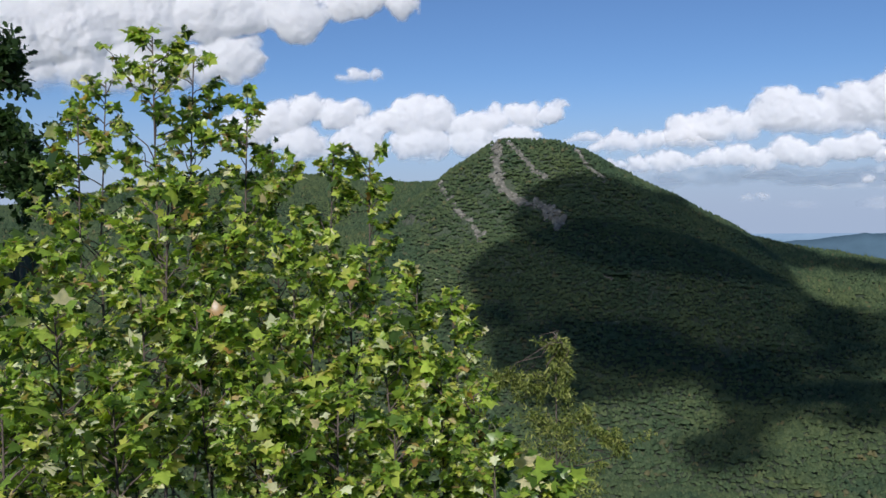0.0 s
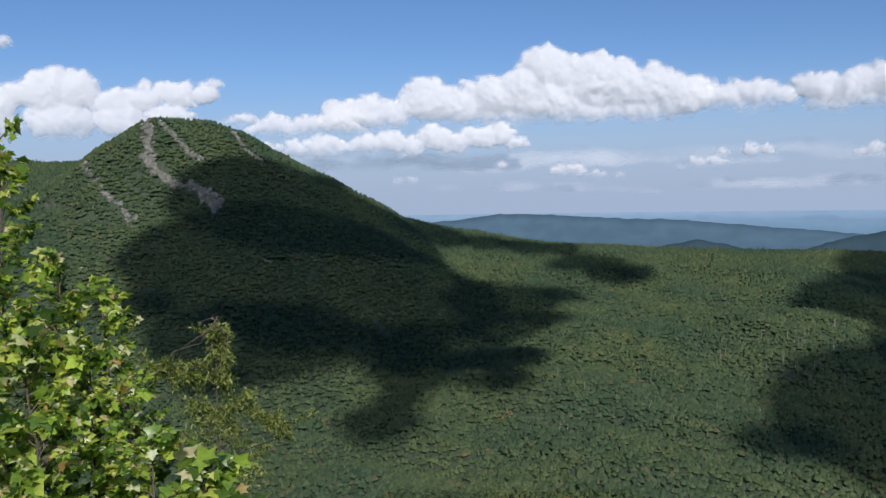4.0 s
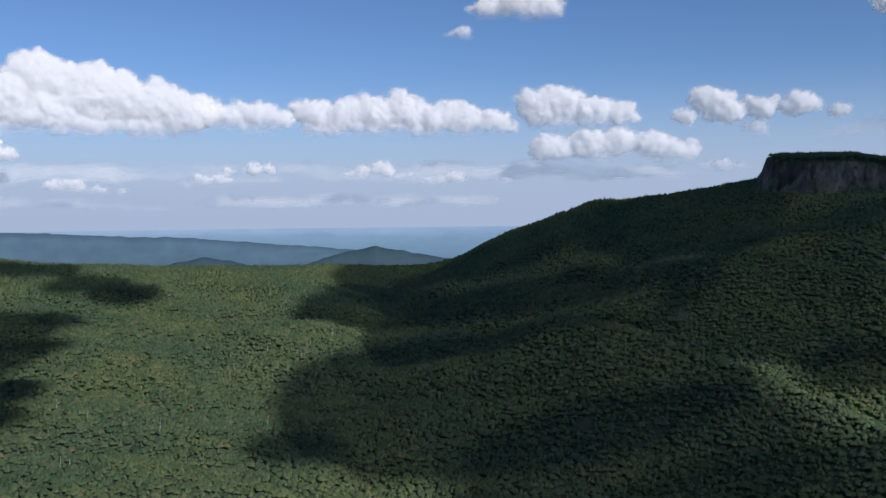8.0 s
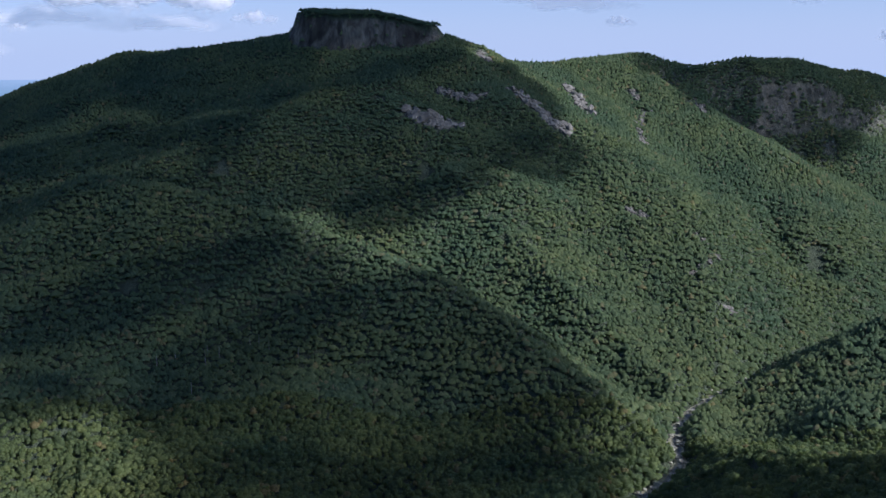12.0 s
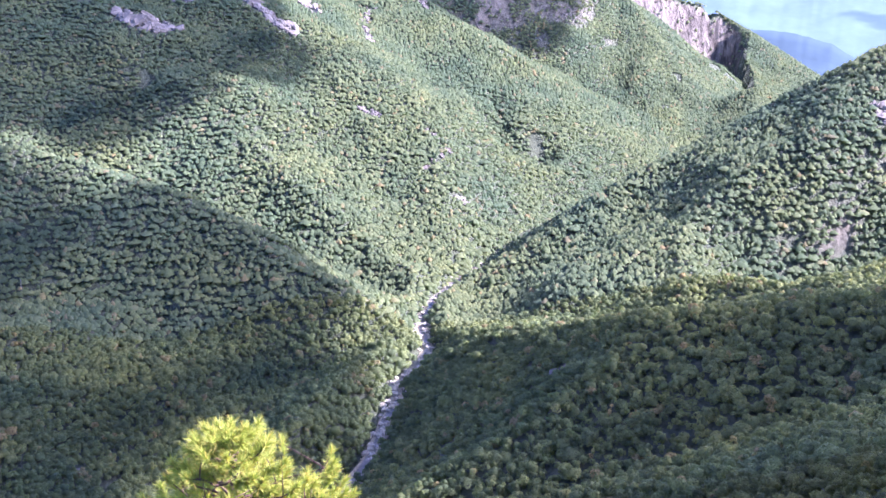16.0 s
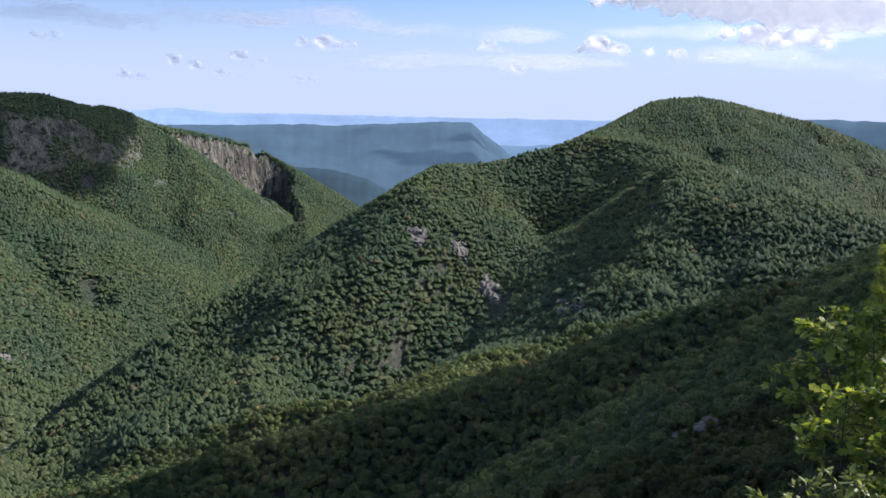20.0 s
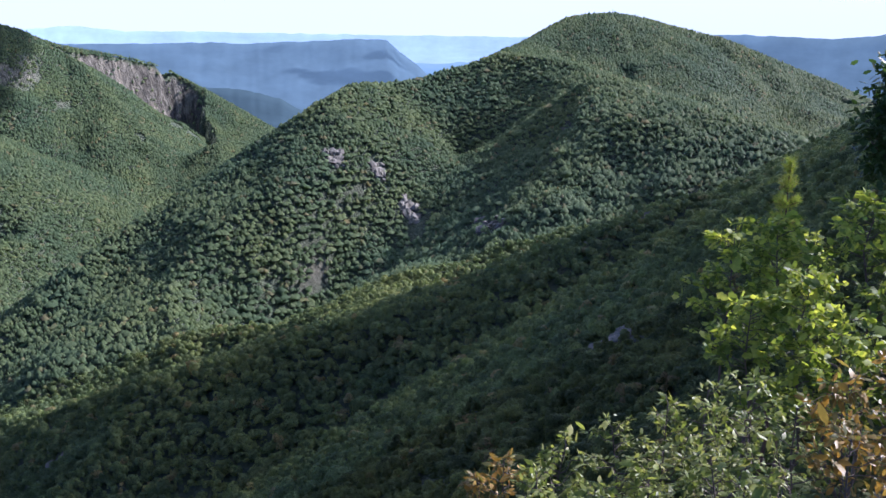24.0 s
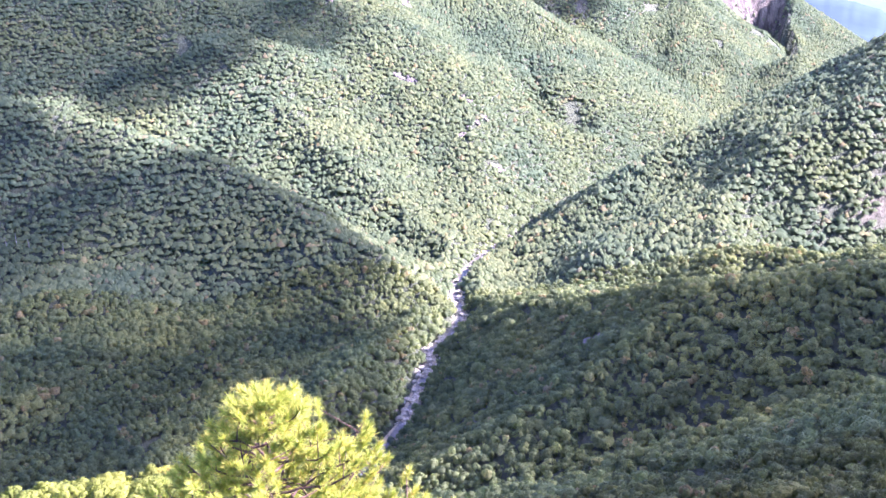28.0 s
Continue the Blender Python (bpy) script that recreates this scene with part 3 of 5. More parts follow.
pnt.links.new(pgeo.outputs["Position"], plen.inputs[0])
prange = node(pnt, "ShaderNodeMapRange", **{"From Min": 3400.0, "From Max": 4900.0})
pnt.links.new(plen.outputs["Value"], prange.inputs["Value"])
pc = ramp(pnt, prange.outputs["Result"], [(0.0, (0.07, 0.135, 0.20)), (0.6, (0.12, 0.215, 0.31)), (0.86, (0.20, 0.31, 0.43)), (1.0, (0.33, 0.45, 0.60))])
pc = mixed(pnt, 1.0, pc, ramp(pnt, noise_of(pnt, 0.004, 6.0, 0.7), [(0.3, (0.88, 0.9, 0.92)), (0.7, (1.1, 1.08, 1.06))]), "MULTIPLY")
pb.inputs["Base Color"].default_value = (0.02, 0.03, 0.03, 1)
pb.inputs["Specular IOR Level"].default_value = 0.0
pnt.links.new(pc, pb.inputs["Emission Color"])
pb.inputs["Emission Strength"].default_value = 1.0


def far_ridge(name, rows, r, depth, foot, mat, seed, label):
    """A distant ridge with a front and a back slope, gullied."""
    az = np.arange(rows[0][0], rows[-1][0], 0.12)
    el = np.interp(az, [p[0] for p in rows], [p[1] for p in rows])
    s = np.concatenate([np.linspace(-1, 0, 14), [0.15, 0.5, 1.0]])
    a, k = np.meshgrid(np.radians(az), s, indexing="ij")
    rr = r + np.where(k < 0, k * depth, k * 150)
    top = (r * np.tan(np.radians(el)))[:, None] + 6 * fractal(np.degrees(a) * 60, 0 * a, 40, seed, 3)
    x, y = rr * np.sin(a), rr * np.cos(a)
    shape = np.abs(k) ** 0.75
    z = top + (foot - top) * shape + 30 * fractal(np.degrees(a) * 70, k * 900, 130, seed + 5, 4) * np.clip(-k * 4, 0, 1) * (1 - np.clip(-k, 0, 1))
    n, m = a.shape
    i, j = np.meshgrid(np.arange(n - 1), np.arange(m - 1), indexing="ij")
    quads = np.stack([i * m + j, (i + 1) * m + j, (i + 1) * m + j + 1, i * m + j + 1], -1).reshape(-1, 4)
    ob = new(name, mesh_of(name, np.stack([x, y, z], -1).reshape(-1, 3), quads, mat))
    return tagged(ob, label, "distant ridge", kind="structure")


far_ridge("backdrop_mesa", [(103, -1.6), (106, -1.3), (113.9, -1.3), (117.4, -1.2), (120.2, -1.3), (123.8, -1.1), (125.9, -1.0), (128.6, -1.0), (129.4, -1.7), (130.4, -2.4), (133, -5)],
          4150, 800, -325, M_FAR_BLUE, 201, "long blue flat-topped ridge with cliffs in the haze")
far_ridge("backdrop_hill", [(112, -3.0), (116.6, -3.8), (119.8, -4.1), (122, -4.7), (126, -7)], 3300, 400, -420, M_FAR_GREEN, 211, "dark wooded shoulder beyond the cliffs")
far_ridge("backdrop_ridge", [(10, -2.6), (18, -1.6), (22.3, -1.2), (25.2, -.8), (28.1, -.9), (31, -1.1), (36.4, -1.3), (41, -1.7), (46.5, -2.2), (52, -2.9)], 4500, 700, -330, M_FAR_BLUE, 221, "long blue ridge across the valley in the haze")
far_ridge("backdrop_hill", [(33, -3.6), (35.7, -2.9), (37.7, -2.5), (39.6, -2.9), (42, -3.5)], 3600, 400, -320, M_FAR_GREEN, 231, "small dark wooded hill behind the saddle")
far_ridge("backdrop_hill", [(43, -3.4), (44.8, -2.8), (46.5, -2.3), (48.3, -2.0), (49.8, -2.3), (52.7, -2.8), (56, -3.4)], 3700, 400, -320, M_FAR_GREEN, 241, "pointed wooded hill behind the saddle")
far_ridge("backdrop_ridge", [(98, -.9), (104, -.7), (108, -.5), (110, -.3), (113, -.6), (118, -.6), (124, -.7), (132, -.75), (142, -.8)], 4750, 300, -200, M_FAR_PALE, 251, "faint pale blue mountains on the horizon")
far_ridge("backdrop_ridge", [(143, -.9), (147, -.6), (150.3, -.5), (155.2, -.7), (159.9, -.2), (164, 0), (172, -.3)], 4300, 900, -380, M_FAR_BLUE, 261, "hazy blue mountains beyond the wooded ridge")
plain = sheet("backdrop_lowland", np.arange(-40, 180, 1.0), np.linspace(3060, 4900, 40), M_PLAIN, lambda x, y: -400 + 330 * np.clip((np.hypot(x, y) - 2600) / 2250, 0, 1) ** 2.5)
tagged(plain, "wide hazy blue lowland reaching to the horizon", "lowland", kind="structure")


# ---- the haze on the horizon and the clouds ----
# haze painted on an added shell: emission that thins out with height
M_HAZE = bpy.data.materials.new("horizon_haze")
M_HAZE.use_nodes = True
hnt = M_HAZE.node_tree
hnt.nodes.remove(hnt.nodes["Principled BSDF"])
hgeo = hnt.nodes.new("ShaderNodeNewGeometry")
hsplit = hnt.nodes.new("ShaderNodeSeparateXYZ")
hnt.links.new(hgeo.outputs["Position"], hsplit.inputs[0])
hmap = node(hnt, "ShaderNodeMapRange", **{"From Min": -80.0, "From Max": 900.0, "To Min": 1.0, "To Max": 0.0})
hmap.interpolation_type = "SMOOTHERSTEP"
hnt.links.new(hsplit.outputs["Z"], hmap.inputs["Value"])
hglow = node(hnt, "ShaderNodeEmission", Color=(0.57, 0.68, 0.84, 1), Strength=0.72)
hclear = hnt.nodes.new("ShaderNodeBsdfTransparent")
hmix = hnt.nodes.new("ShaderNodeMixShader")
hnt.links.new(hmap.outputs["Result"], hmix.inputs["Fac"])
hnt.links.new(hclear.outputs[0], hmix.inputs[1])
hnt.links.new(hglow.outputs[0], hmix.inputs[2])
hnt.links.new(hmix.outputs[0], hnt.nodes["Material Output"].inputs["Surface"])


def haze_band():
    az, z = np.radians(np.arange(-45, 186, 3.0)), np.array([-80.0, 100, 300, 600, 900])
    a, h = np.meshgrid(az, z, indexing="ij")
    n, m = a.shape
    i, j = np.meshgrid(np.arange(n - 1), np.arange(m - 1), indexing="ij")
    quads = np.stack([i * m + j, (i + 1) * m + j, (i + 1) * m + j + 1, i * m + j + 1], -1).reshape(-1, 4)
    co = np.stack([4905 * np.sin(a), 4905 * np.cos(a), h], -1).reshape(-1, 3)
    tagged(new("backdrop_haze", mesh_of("backdrop_haze", co, quads, M_HAZE)), "pale blue glowing shell standing in for haze low over the horizon", "haze", kind="structure")


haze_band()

# a cloud is clear where it is thin
M_CLOUD, cnt, cb = material("cumulus", 1.0)
cb.inputs["Base Color"].default_value = (0.93, 0.92, 0.91, 1)
cb.inputs["Specular IOR Level"].default_value = 0.0
ctr = node(cnt, "ShaderNodeBsdfTranslucent", Color=(0.97, 0.96, 0.95, 1))
cmix = node(cnt, "ShaderNodeMixShader", Fac=0.6)
cnt.links.new(cb.outputs[0], cmix.inputs[1])
cnt.links.new(ctr.outputs[0], cmix.inputs[2])
cthin = cnt.nodes.new("ShaderNodeAttribute")
cthin.attribute_name = "vapour"
cclear = cnt.nodes.new("ShaderNodeBsdfTransparent")
cedge = cnt.nodes.new("ShaderNodeMixShader")
cnt.links.new(cthin.outputs["Fac"], cedge.inputs["Fac"])
cnt.links.new(cclear.outputs[0], cedge.inputs[1])
cnt.links.new(cmix.outputs[0], cedge.inputs[2])
cnt.links.new(cedge.outputs[0], cnt.nodes["Material Output"].inputs["Surface"])


def ball_template(level):
    bm = bmesh.new()
    bmesh.ops.create_icosphere(bm, subdivisions=level, radius=1.0)
    bm.verts.index_update()
    out = np.array([v.co[:] for v in bm.verts]), np.array([[v.index for v in f.verts] for f in bm.faces])
    bm.free()
    return out


BALL = ball_template(4)


# bearing, elevation and radius in degrees of the lumps of each cloud
CLOUDS = [
    ((15.3, 5.3, 1.16), (16.9, 5.7, 1.02), (18.6, 5.6, 1.02), (20.9, 6.4, 1.45), (22.5, 6.1, 1.38), (25.0, 6.7, 1.53), (26.7, 6.9, 1.53), (28.8, 8.1, 1.53), (28.8, 6.2, 1.74), (31.2, 7.3, 1.64), (33.0, 7.1, 1.53), (35.1, 6.8, 1.38), (36.7, 6.3, 1.38), (30.8, 5.5, 1.09), (34.4, 5.5, 0.91)),
    ((38.7, 6.1, 1.09), (40.9, 6.3, 1.02), (42.1, 5.9, 1.02), (40.1, 5.5, 0.73)),
    ((44.5, 6.4, 1.02), (46.3, 6.4, 1.16), (48.4, 6.5, 1.20), (50.2, 6.5, 1.20), (52.3, 6.1, 1.09), (54.0, 6.1, 1.02), (56.1, 5.7, 0.95), (48.1, 5.5, 0.80), (51.6, 5.3, 0.73)),
    ((58.7, 6.7, 1.24), (60.3, 6.8, 1.31), (61.9, 6.2, 1.24), (63.7, 6.1, 0.95), (60.0, 5.6, 0.95)),
    ((59.7, 4.0, 1.02), (62.0, 4.1, 1.16), (63.8, 4.3, 1.02), (65.9, 4.1, 1.09), (67.1, 3.6, 1.09), (62.3, 3.3, 0.80)),
    ((10.2, 4.6, 0.7), (11.4, 4.8, 0.87), (12.5, 4.6, 0.8), (13.4, 5.0, 0.80), (14.6, 4.7, 0.8), (15.6, 5.1, 1.02)),
    ((10.8, 3.2, 0.7), (12.4, 3.4, 0.75), (14.0, 3.6, 0.8), (15.4, 3.3, 0.7), (17.0, 3.6, 0.85), (18.4, 3.9, 0.8), (19.8, 3.5, 0.75), (21.2, 4.0, 0.9), (22.6, 3.7, 0.8), (24.0, 4.1, 0.9), (25.4, 4.2, 0.8), (26.4, 3.6, 0.6)),
    ((29.0, 1.9, 0.40), (30.1, 1.8, 0.55), (31.5, 1.5, 0.47), (32.9, 1.5, 0.29)),
    ((36.7, 1.9, 0.36), (37.6, 2.1, 0.55), (38.7, 2.1, 0.58), (39.2, 2.8, 0.33), (40.7, 2.9, 0.47), (41.6, 2.9, 0.40)),
    ((46.8, 2.5, 0.44), (47.5, 2.6, 0.55), (48.8, 2.8, 0.62), (50.2, 2.4, 0.47)),
    ((51.8, 2.2, 0.33), (52.5, 2.2, 0.40), (53.5, 2.3, 0.51), (56.7, 2.0, 0.40)),
    ((25.5, 2.3, 0.33), (18.8, 1.3, 0.33), (19.7, 1.4, 0.33)),
    ((55.7, 12.7, 0.95), (57.7, 12.9, 1.24), (59.3, 12.6, 0.95)),
    ((53.3, 11.2, 0.36), (54.0, 11.3, 0.51)),
    ((67.9, 5.9, 0.58), (69.5, 6.7, 0.95), (70.2, 6.1, 0.87), (72.3, 6.2, 0.80), (74.4, 6.3, 0.84), (76.6, 5.7, 0.51), (71.9, 4.9, 0.62)),
    ((69.1, 2.6, 0.40), (70.0, 2.7, 0.55), (71.1, 2.6, 0.36)),
    ((79.6, 11.6, 0.95), (82.8, 11.2, 1.31), (85.9, 10.8, 1.38), (88.2, 10.6, 1.31)),
    ((90.1, 6.6, 0.62), (91.6, 6.0, 0.87), (93.1, 5.9, 0.73)),
    ((97.1, 6.4, 0.80), (98.7, 6.3, 1.02), (99.5, 6.0, 0.58), (99.7, 7.0, 0.51), (101.1, 6.9, 0.58)),
    ((92.0, 2.6, 0.33), (92.9, 2.5, 0.33)),
    ((-12.2, 5.9, 1.2), (-10.3, 6.6, 1.1), (-8.6, 7.3, 1.1), (-6.4, 6.9, 1.15), (-4.6, 6.0, 1.0), (-2.2, 6.8, 1.35), (-.3, 6.7, 1.2), (1.6, 6.2, 1.0), (3.4, 6.4, .95), (5.2, 6.7, .95), (7.0, 6.9, .75), (-9.0, 5.0, 1.3), (-5.5, 4.7, 1.4), (-1.5, 5.0, 1.4), (2.0, 5.0, 1.2), (4.8, 5.2, 1.0)),
    ((9.3, 5.3, .6), (8.4, 5.0, .5)),
    ((-6.2, 9.1, 0.44), (-5.4, 9.3, 0.58), (-4.3, 9.4, 0.40)),
    ((-25.6, 11.1, 2.54), (-22.3, 11.6, 2.73), (-18.5, 12.8, 2.54), (-14.1, 13.1, 2.18), (-9.3, 13.2, 1.82), (-5.7, 13.7, 1.38), (-2.9, 13.7, 1.02), (-24.5, 8.3, 1.6), (-27.5, 8.8, 2.2), (-21.5, 8.9, 1.9), (-18.2, 9.6, 1.9), (-15.6, 9.7, 1.5), (-13.0, 10.2, 1.5)),
    ((92.4, 2.5, 0.44), (93.2, 2.4, 0.29)),
    ((102.8, 3.6, 0.36), (103.7, 3.6, 0.36)),
    ((107.4, 1.6, 0.36), (108.3, 1.4, 0.33)),
    ((110.3, 2.6, 0.40), (111.5, 2.3, 0.36), (113.0, 1.7, 0.36), (114.0, 1.6, 0.25)),
    ((114.0, 2.9, 0.40), (115.4, 2.5, 0.36)),
    ((118.0, 3.7, 0.44), (119.5, 3.7, 0.65), (121.0, 3.5, 0.47)),
    ((117.7, 1.5, 0.29), (118.5, 1.4, 0.33)),
    ((129.4, 3.6, 0.55), (130.4, 3.4, 0.33)),
    ((131.2, 2.2, 0.47), (131.8, 2.1, 0.33)),
    ((136.2, 3.7, 0.73), (137.5, 3.5, 0.55)),
    ((136.3, 6.6, .6), (137.8, 6.6, .7), (139.3, 6.6, .9), (140.8, 6.4, .9), (142.3, 6.5, 1.1), (143.8, 6.3, 1.1), (145.3, 6.2, 1.3), (147, 6.1, 1.4), (148.7, 6.1, 1.5), (150.2, 5.7, 1.4), (151.8, 5.5, 1.5), (153.4, 5.2, 1.3), (155, 5.0, 1.3), (156.6, 4.9, 1.2), (158.2, 4.8, 1.2)),
    ((144.1, 4.5, 0.40), (145.7, 4.3, 0.73), (147.3, 3.9, 0.87), (149.1, 3.8, 0.73)),
    ((135.4, 3.4, 0.33), (136.8, 3.6, 0.55), (137.8, 3.3, 0.33)),
    ((139.5, 3.4, 0.33), (141.2, 3.1, 0.51), (142.9, 3.0, 0.40)),
    ((130.7, 2.2, 0.29), (131.4, 2.2, 0.36)),
]



def cumulus(lumps, index, dist=4350.0, step=0.085, thickness=1.0, stretch=1.0, label="white sunlit cumulus cloud with a soft grey base"):
    """A heap of vapour swelling towards the light from a grid, thick in the middle and thin at the rim."""
    rng = np.random.RandomState(300 + index)
    L = np.array(lumps)
    a0, a1 = (L[:, 0] - 1.7 * stretch * L[:, 2]).min(), (L[:, 0] + 1.7 * stretch * L[:, 2]).max()
    e0, e1 = (L[:, 1] - 1.5 * L[:, 2]).min(), (L[:, 1] + 1.7 * L[:, 2]).max()
    a, e = np.meshgrid(np.arange(a0, a1, step), np.arange(e0, e1, step), indexing="ij")
    size = L[:, 2].mean()
    if stretch == 1:
        # each lump carries smaller puffs on its shoulders
        puffs = [(az, el, rad * 1.05) for az, el, rad in lumps]
        for az, el, rad in lumps:
            for k in range(12):
                turn = rng.uniform(-0.15, 1.15) * math.pi
                q = rad * rng.uniform(0.18, 0.6)
                puffs.append((az + 1.25 * (rad - 0.35 * q) * math.cos(turn), el + (rad - 0.3 * q) * 0.86 * math.sin(turn), q))
        wa = a + 0.55 * size * fractal(a * 10, e * 10, 9 * size + 1, 500 + index, 5)
        we = e + 0.45 * size * fractal(a * 10, e * 10, 9 * size + 1, 600 + index, 5)
        heap, inner = np.zeros(a.shape), np.full(a.shape, -1.0)
        for az, el, rad in puffs:
            rho = np.hypot((wa - az) / 1.28, (we - el) / 0.95)
            heap = np.maximum(heap, np.sqrt(np.clip(rad * rad - rho * rho, 0, None)) + 0.25 * np.clip(rad - rho, 0, None))
            inner = np.maximum(inner, rad - rho)
        wisp = fractal(a * 10, e * 10, 4 * size + 2, 750 + index, 5)
        rim = np.clip((inner + 0.10 * size * wisp) / (0.20 + 0.16 * size), 0, 1)
        base = (L[:, 1] - 0.62 * L[:, 2]).min() + 0.25 * size * fractal(a * 10, 0 * a, 22, 760 + index, 3)
        foot = np.clip((we - base + 0.25 * size * wisp) / (0.5 + 0.75 * size), 0, 1)
        density = rim * rim * (3 - 2 * rim) * foot * foot * (3 - 2 * foot) * thickness * np.clip(0.5 + 0.7 * size, 0, 1)
        for k in range(3):
            heap = (2 * heap + np.roll(heap, 1, 0) + np.roll(heap, -1, 0) + np.roll(heap, 1, 1) + np.roll(heap, -1, 1)) / 6
        swell = heap * (1 + 0.25 * wisp) * dist * math.radians(1) * 0.5
    else:
        wa = a + 0.32 * size * fractal(a * 10, e * 10, 12 * size, 500 + index, 4)
        we = e + 0.28 * size * fractal(a * 10, e * 10, 12 * size, 600 + index, 4)
        bulge = np.full(a.shape, -9.0)
        for az, el, rad in lumps:
            q = 1 - np.hypot((wa - az) / (1.45 * stretch), (we - el) * np.where(we < el, 2.1, 1.0)) ** 2 / (rad * 1.12) ** 2
            bulge = np.maximum(bulge, q) + 0.12 * np.exp(-np.abs(bulge - q) / 0.25)
        d = bulge + 0.9 * fractal(a * 4, e * 18, 16, 750 + index, 3) - 0.3
        solid = np.clip(d / 1.3, 0, 1)
        density = solid * solid * (3 - 2 * solid) * thickness * np.clip(0.45 + 0.8 * size, 0, 1)
        swell = np.sqrt(np.clip(d, 0, 2) + 0.002) * dist * math.tan(radians(size)) * 0.85 / stretch ** 2
    swell = np.where(density > 0, swell, 0)
    n, m = a.shape
    i, j = np.meshgrid(np.arange(n - 1), np.arange(m - 1), indexing="ij")
    quads = np.stack([i * m + j, (i + 1) * m + j, (i + 1) * m + j + 1, i * m + j + 1], -1).reshape(-1, 4)
    inside = density > 0
    isle = np.where(inside, np.arange(1, n * m + 1).reshape(n, m), 0)
    for k in range(600):
        grown = isle.copy()
        for step_a, step_e in ((1, 0), (-1, 0), (0, 1), (0, -1), (1, 1), (-1, -1), (1, -1), (-1, 1)):
            grown = np.maximum(grown, np.roll(isle, (step_a, step_e), (0, 1)))
        grown = np.where(inside, grown, 0)
        if (grown == isle).all():
            break
        isle = grown
    flat = isle.ravel()
    names, counts = np.unique(flat[flat > 0], return_counts=True)
    for which in names[counts > 24]:
        own = flat == which
        mine = quads[own[quads].any(1)]
        sides, faces, thick = [], [], []
        for side, sign in ((0, -1.0), (1, 0.55)):
            r = dist + sign * swell
            ar, er = np.radians(a), np.radians(e)
            sides.append(np.stack([r * np.sin(ar), r * np.cos(ar), r * np.tan(er)], -1).reshape(-1, 3))
            faces.append(mine if side == 0 else np.where(own[mine], mine + n * m, mine)[:, ::-1])
            thick.append(density.ravel())
        co, faces, thick = np.concatenate(sides), np.concatenate(faces), np.concatenate(thick)
        used = np.unique(faces)
        index_of = np.zeros(len(co), int)
        index_of[used] = np.arange(len(used))
        me = mesh_of("cumulus_cloud", co[used], index_of[faces], M_CLOUD)
        me.attributes.new("vapour", "FLOAT", "POINT").data.foreach_set("value", thick[used].astype(np.float32))
        tagged(new("cumulus_cloud", me), label, "cloud", "clouds in the sky")


# the long banks share one flat base
CLOUDS[0] += tuple((22.0 + 1.3 * k, 5.45, .8) for k in range(12))
CLOUDS[2] += tuple((44.5 + 1.3 * k, 5.45, .75) for k in range(9))
for index, lumps in enumerate(CLOUDS):
    cumulus(lumps, index)

# thin layers of vapour low in the western sky
VEILS = [
    ((101.5, 4.6, .8), (104, 4.9, .9), (107, 4.6, .9), (110, 4.9, 1.0), (113, 5.0, .9)),
    ((92, 6.4, 1.1), (96, 6.6, 1.2), (100, 6.8, 1.2), (104, 6.5, 1.1), (108, 6.8, 1.2), (112, 7.0, 1.1), (116, 6.8, 1.1)),
    ((116, 4.9, .9), (119, 5.2, 1.0), (122, 5.0, 1.0), (125, 4.7, .9), (128, 4.4, .8), (131, 4.3, .8)),
    ((124, 2.6, .7), (127, 2.9, .8), (130, 2.7, .8), (133, 2.6, .8), (136, 2.7, .7)),
    ((139, 4.6, .8), (142, 4.4, .8), (145, 3.0, .9), (148, 2.6, .9), (151, 2.4, .9), (154, 2.0, .9), (157, 1.8, .9)),
    ((4, 3.6, .8), (7, 3.2, .9), (10, 2.7, .9), (13, 2.4, .9), (16, 2.5, .9), (19, 2.6, .8)),
    ((20, 2.6, .8), (23, 2.2, .9), (26, 2.5, .9), (29, 2.6, .9), (32, 2.4, .8), (35, 2.5, .8), (38, 2.6, .9), (41, 2.4, .8)),
    ((44, 2.9, .8), (47, 2.5, .9), (50, 2.3, .9), (53, 2.6, .8), (56, 2.4, .8), (59, 2.7, .8), (62, 2.3, .8), (65, 2.4, .8)),
    ((22, .9, .5), (26, .8, .6), (30, .7, .6), (34, .6, .6), (38, .8, .6), (42, .7, .6), (46, .9, .6), (50, .7, .6), (54, .8, .6)),
    ((78, 4.6, .8), (81, 4.9, 1.0), (84, 4.4, .8), (87, 4.0, .8), (90, 3.6, .8)),
    ((150, 4.4, 1.1), (153, 4.6, 1.3), (156, 4.4, 1.3), (159, 4.0, 1.2))]
for index, lumps in enumerate(VEILS):
    cumulus(lumps, 60 + index, 4500.0, 0.1, 0.42, 3.0, "thin pale streak of vapour across the sky")

# clouds added out of view high over the gorge, placed to shade the slopes
OVERHEAD = [
    (1406, -538, 340), (62, 22, 340), (1434, -1182, 340), (790, -986, 340), (594, -1686, 270), (2106, -1966, 340), (118, 358, 270), (1462, -202, 270),
    (-30, -2210, 270), (1098, -734, 270), (1742, -706, 340), (650, -1350, 210), (1070, -370, 160), (-134, -286, 160), (398, -90, 120), (370, -1910, 120),
    (1406, -1546, 120), (230, -426, 90), (678, 134, 90), (2106, -1574, 120), (650, 330, 90), (-106, -1938, 120), (1154, -1406, 90),
    (426, 442, 90), (1182, -202, 90), (118, -314, 90), (-274, -90, 65), (538, 386, 65), (1994, -2302, 65)]
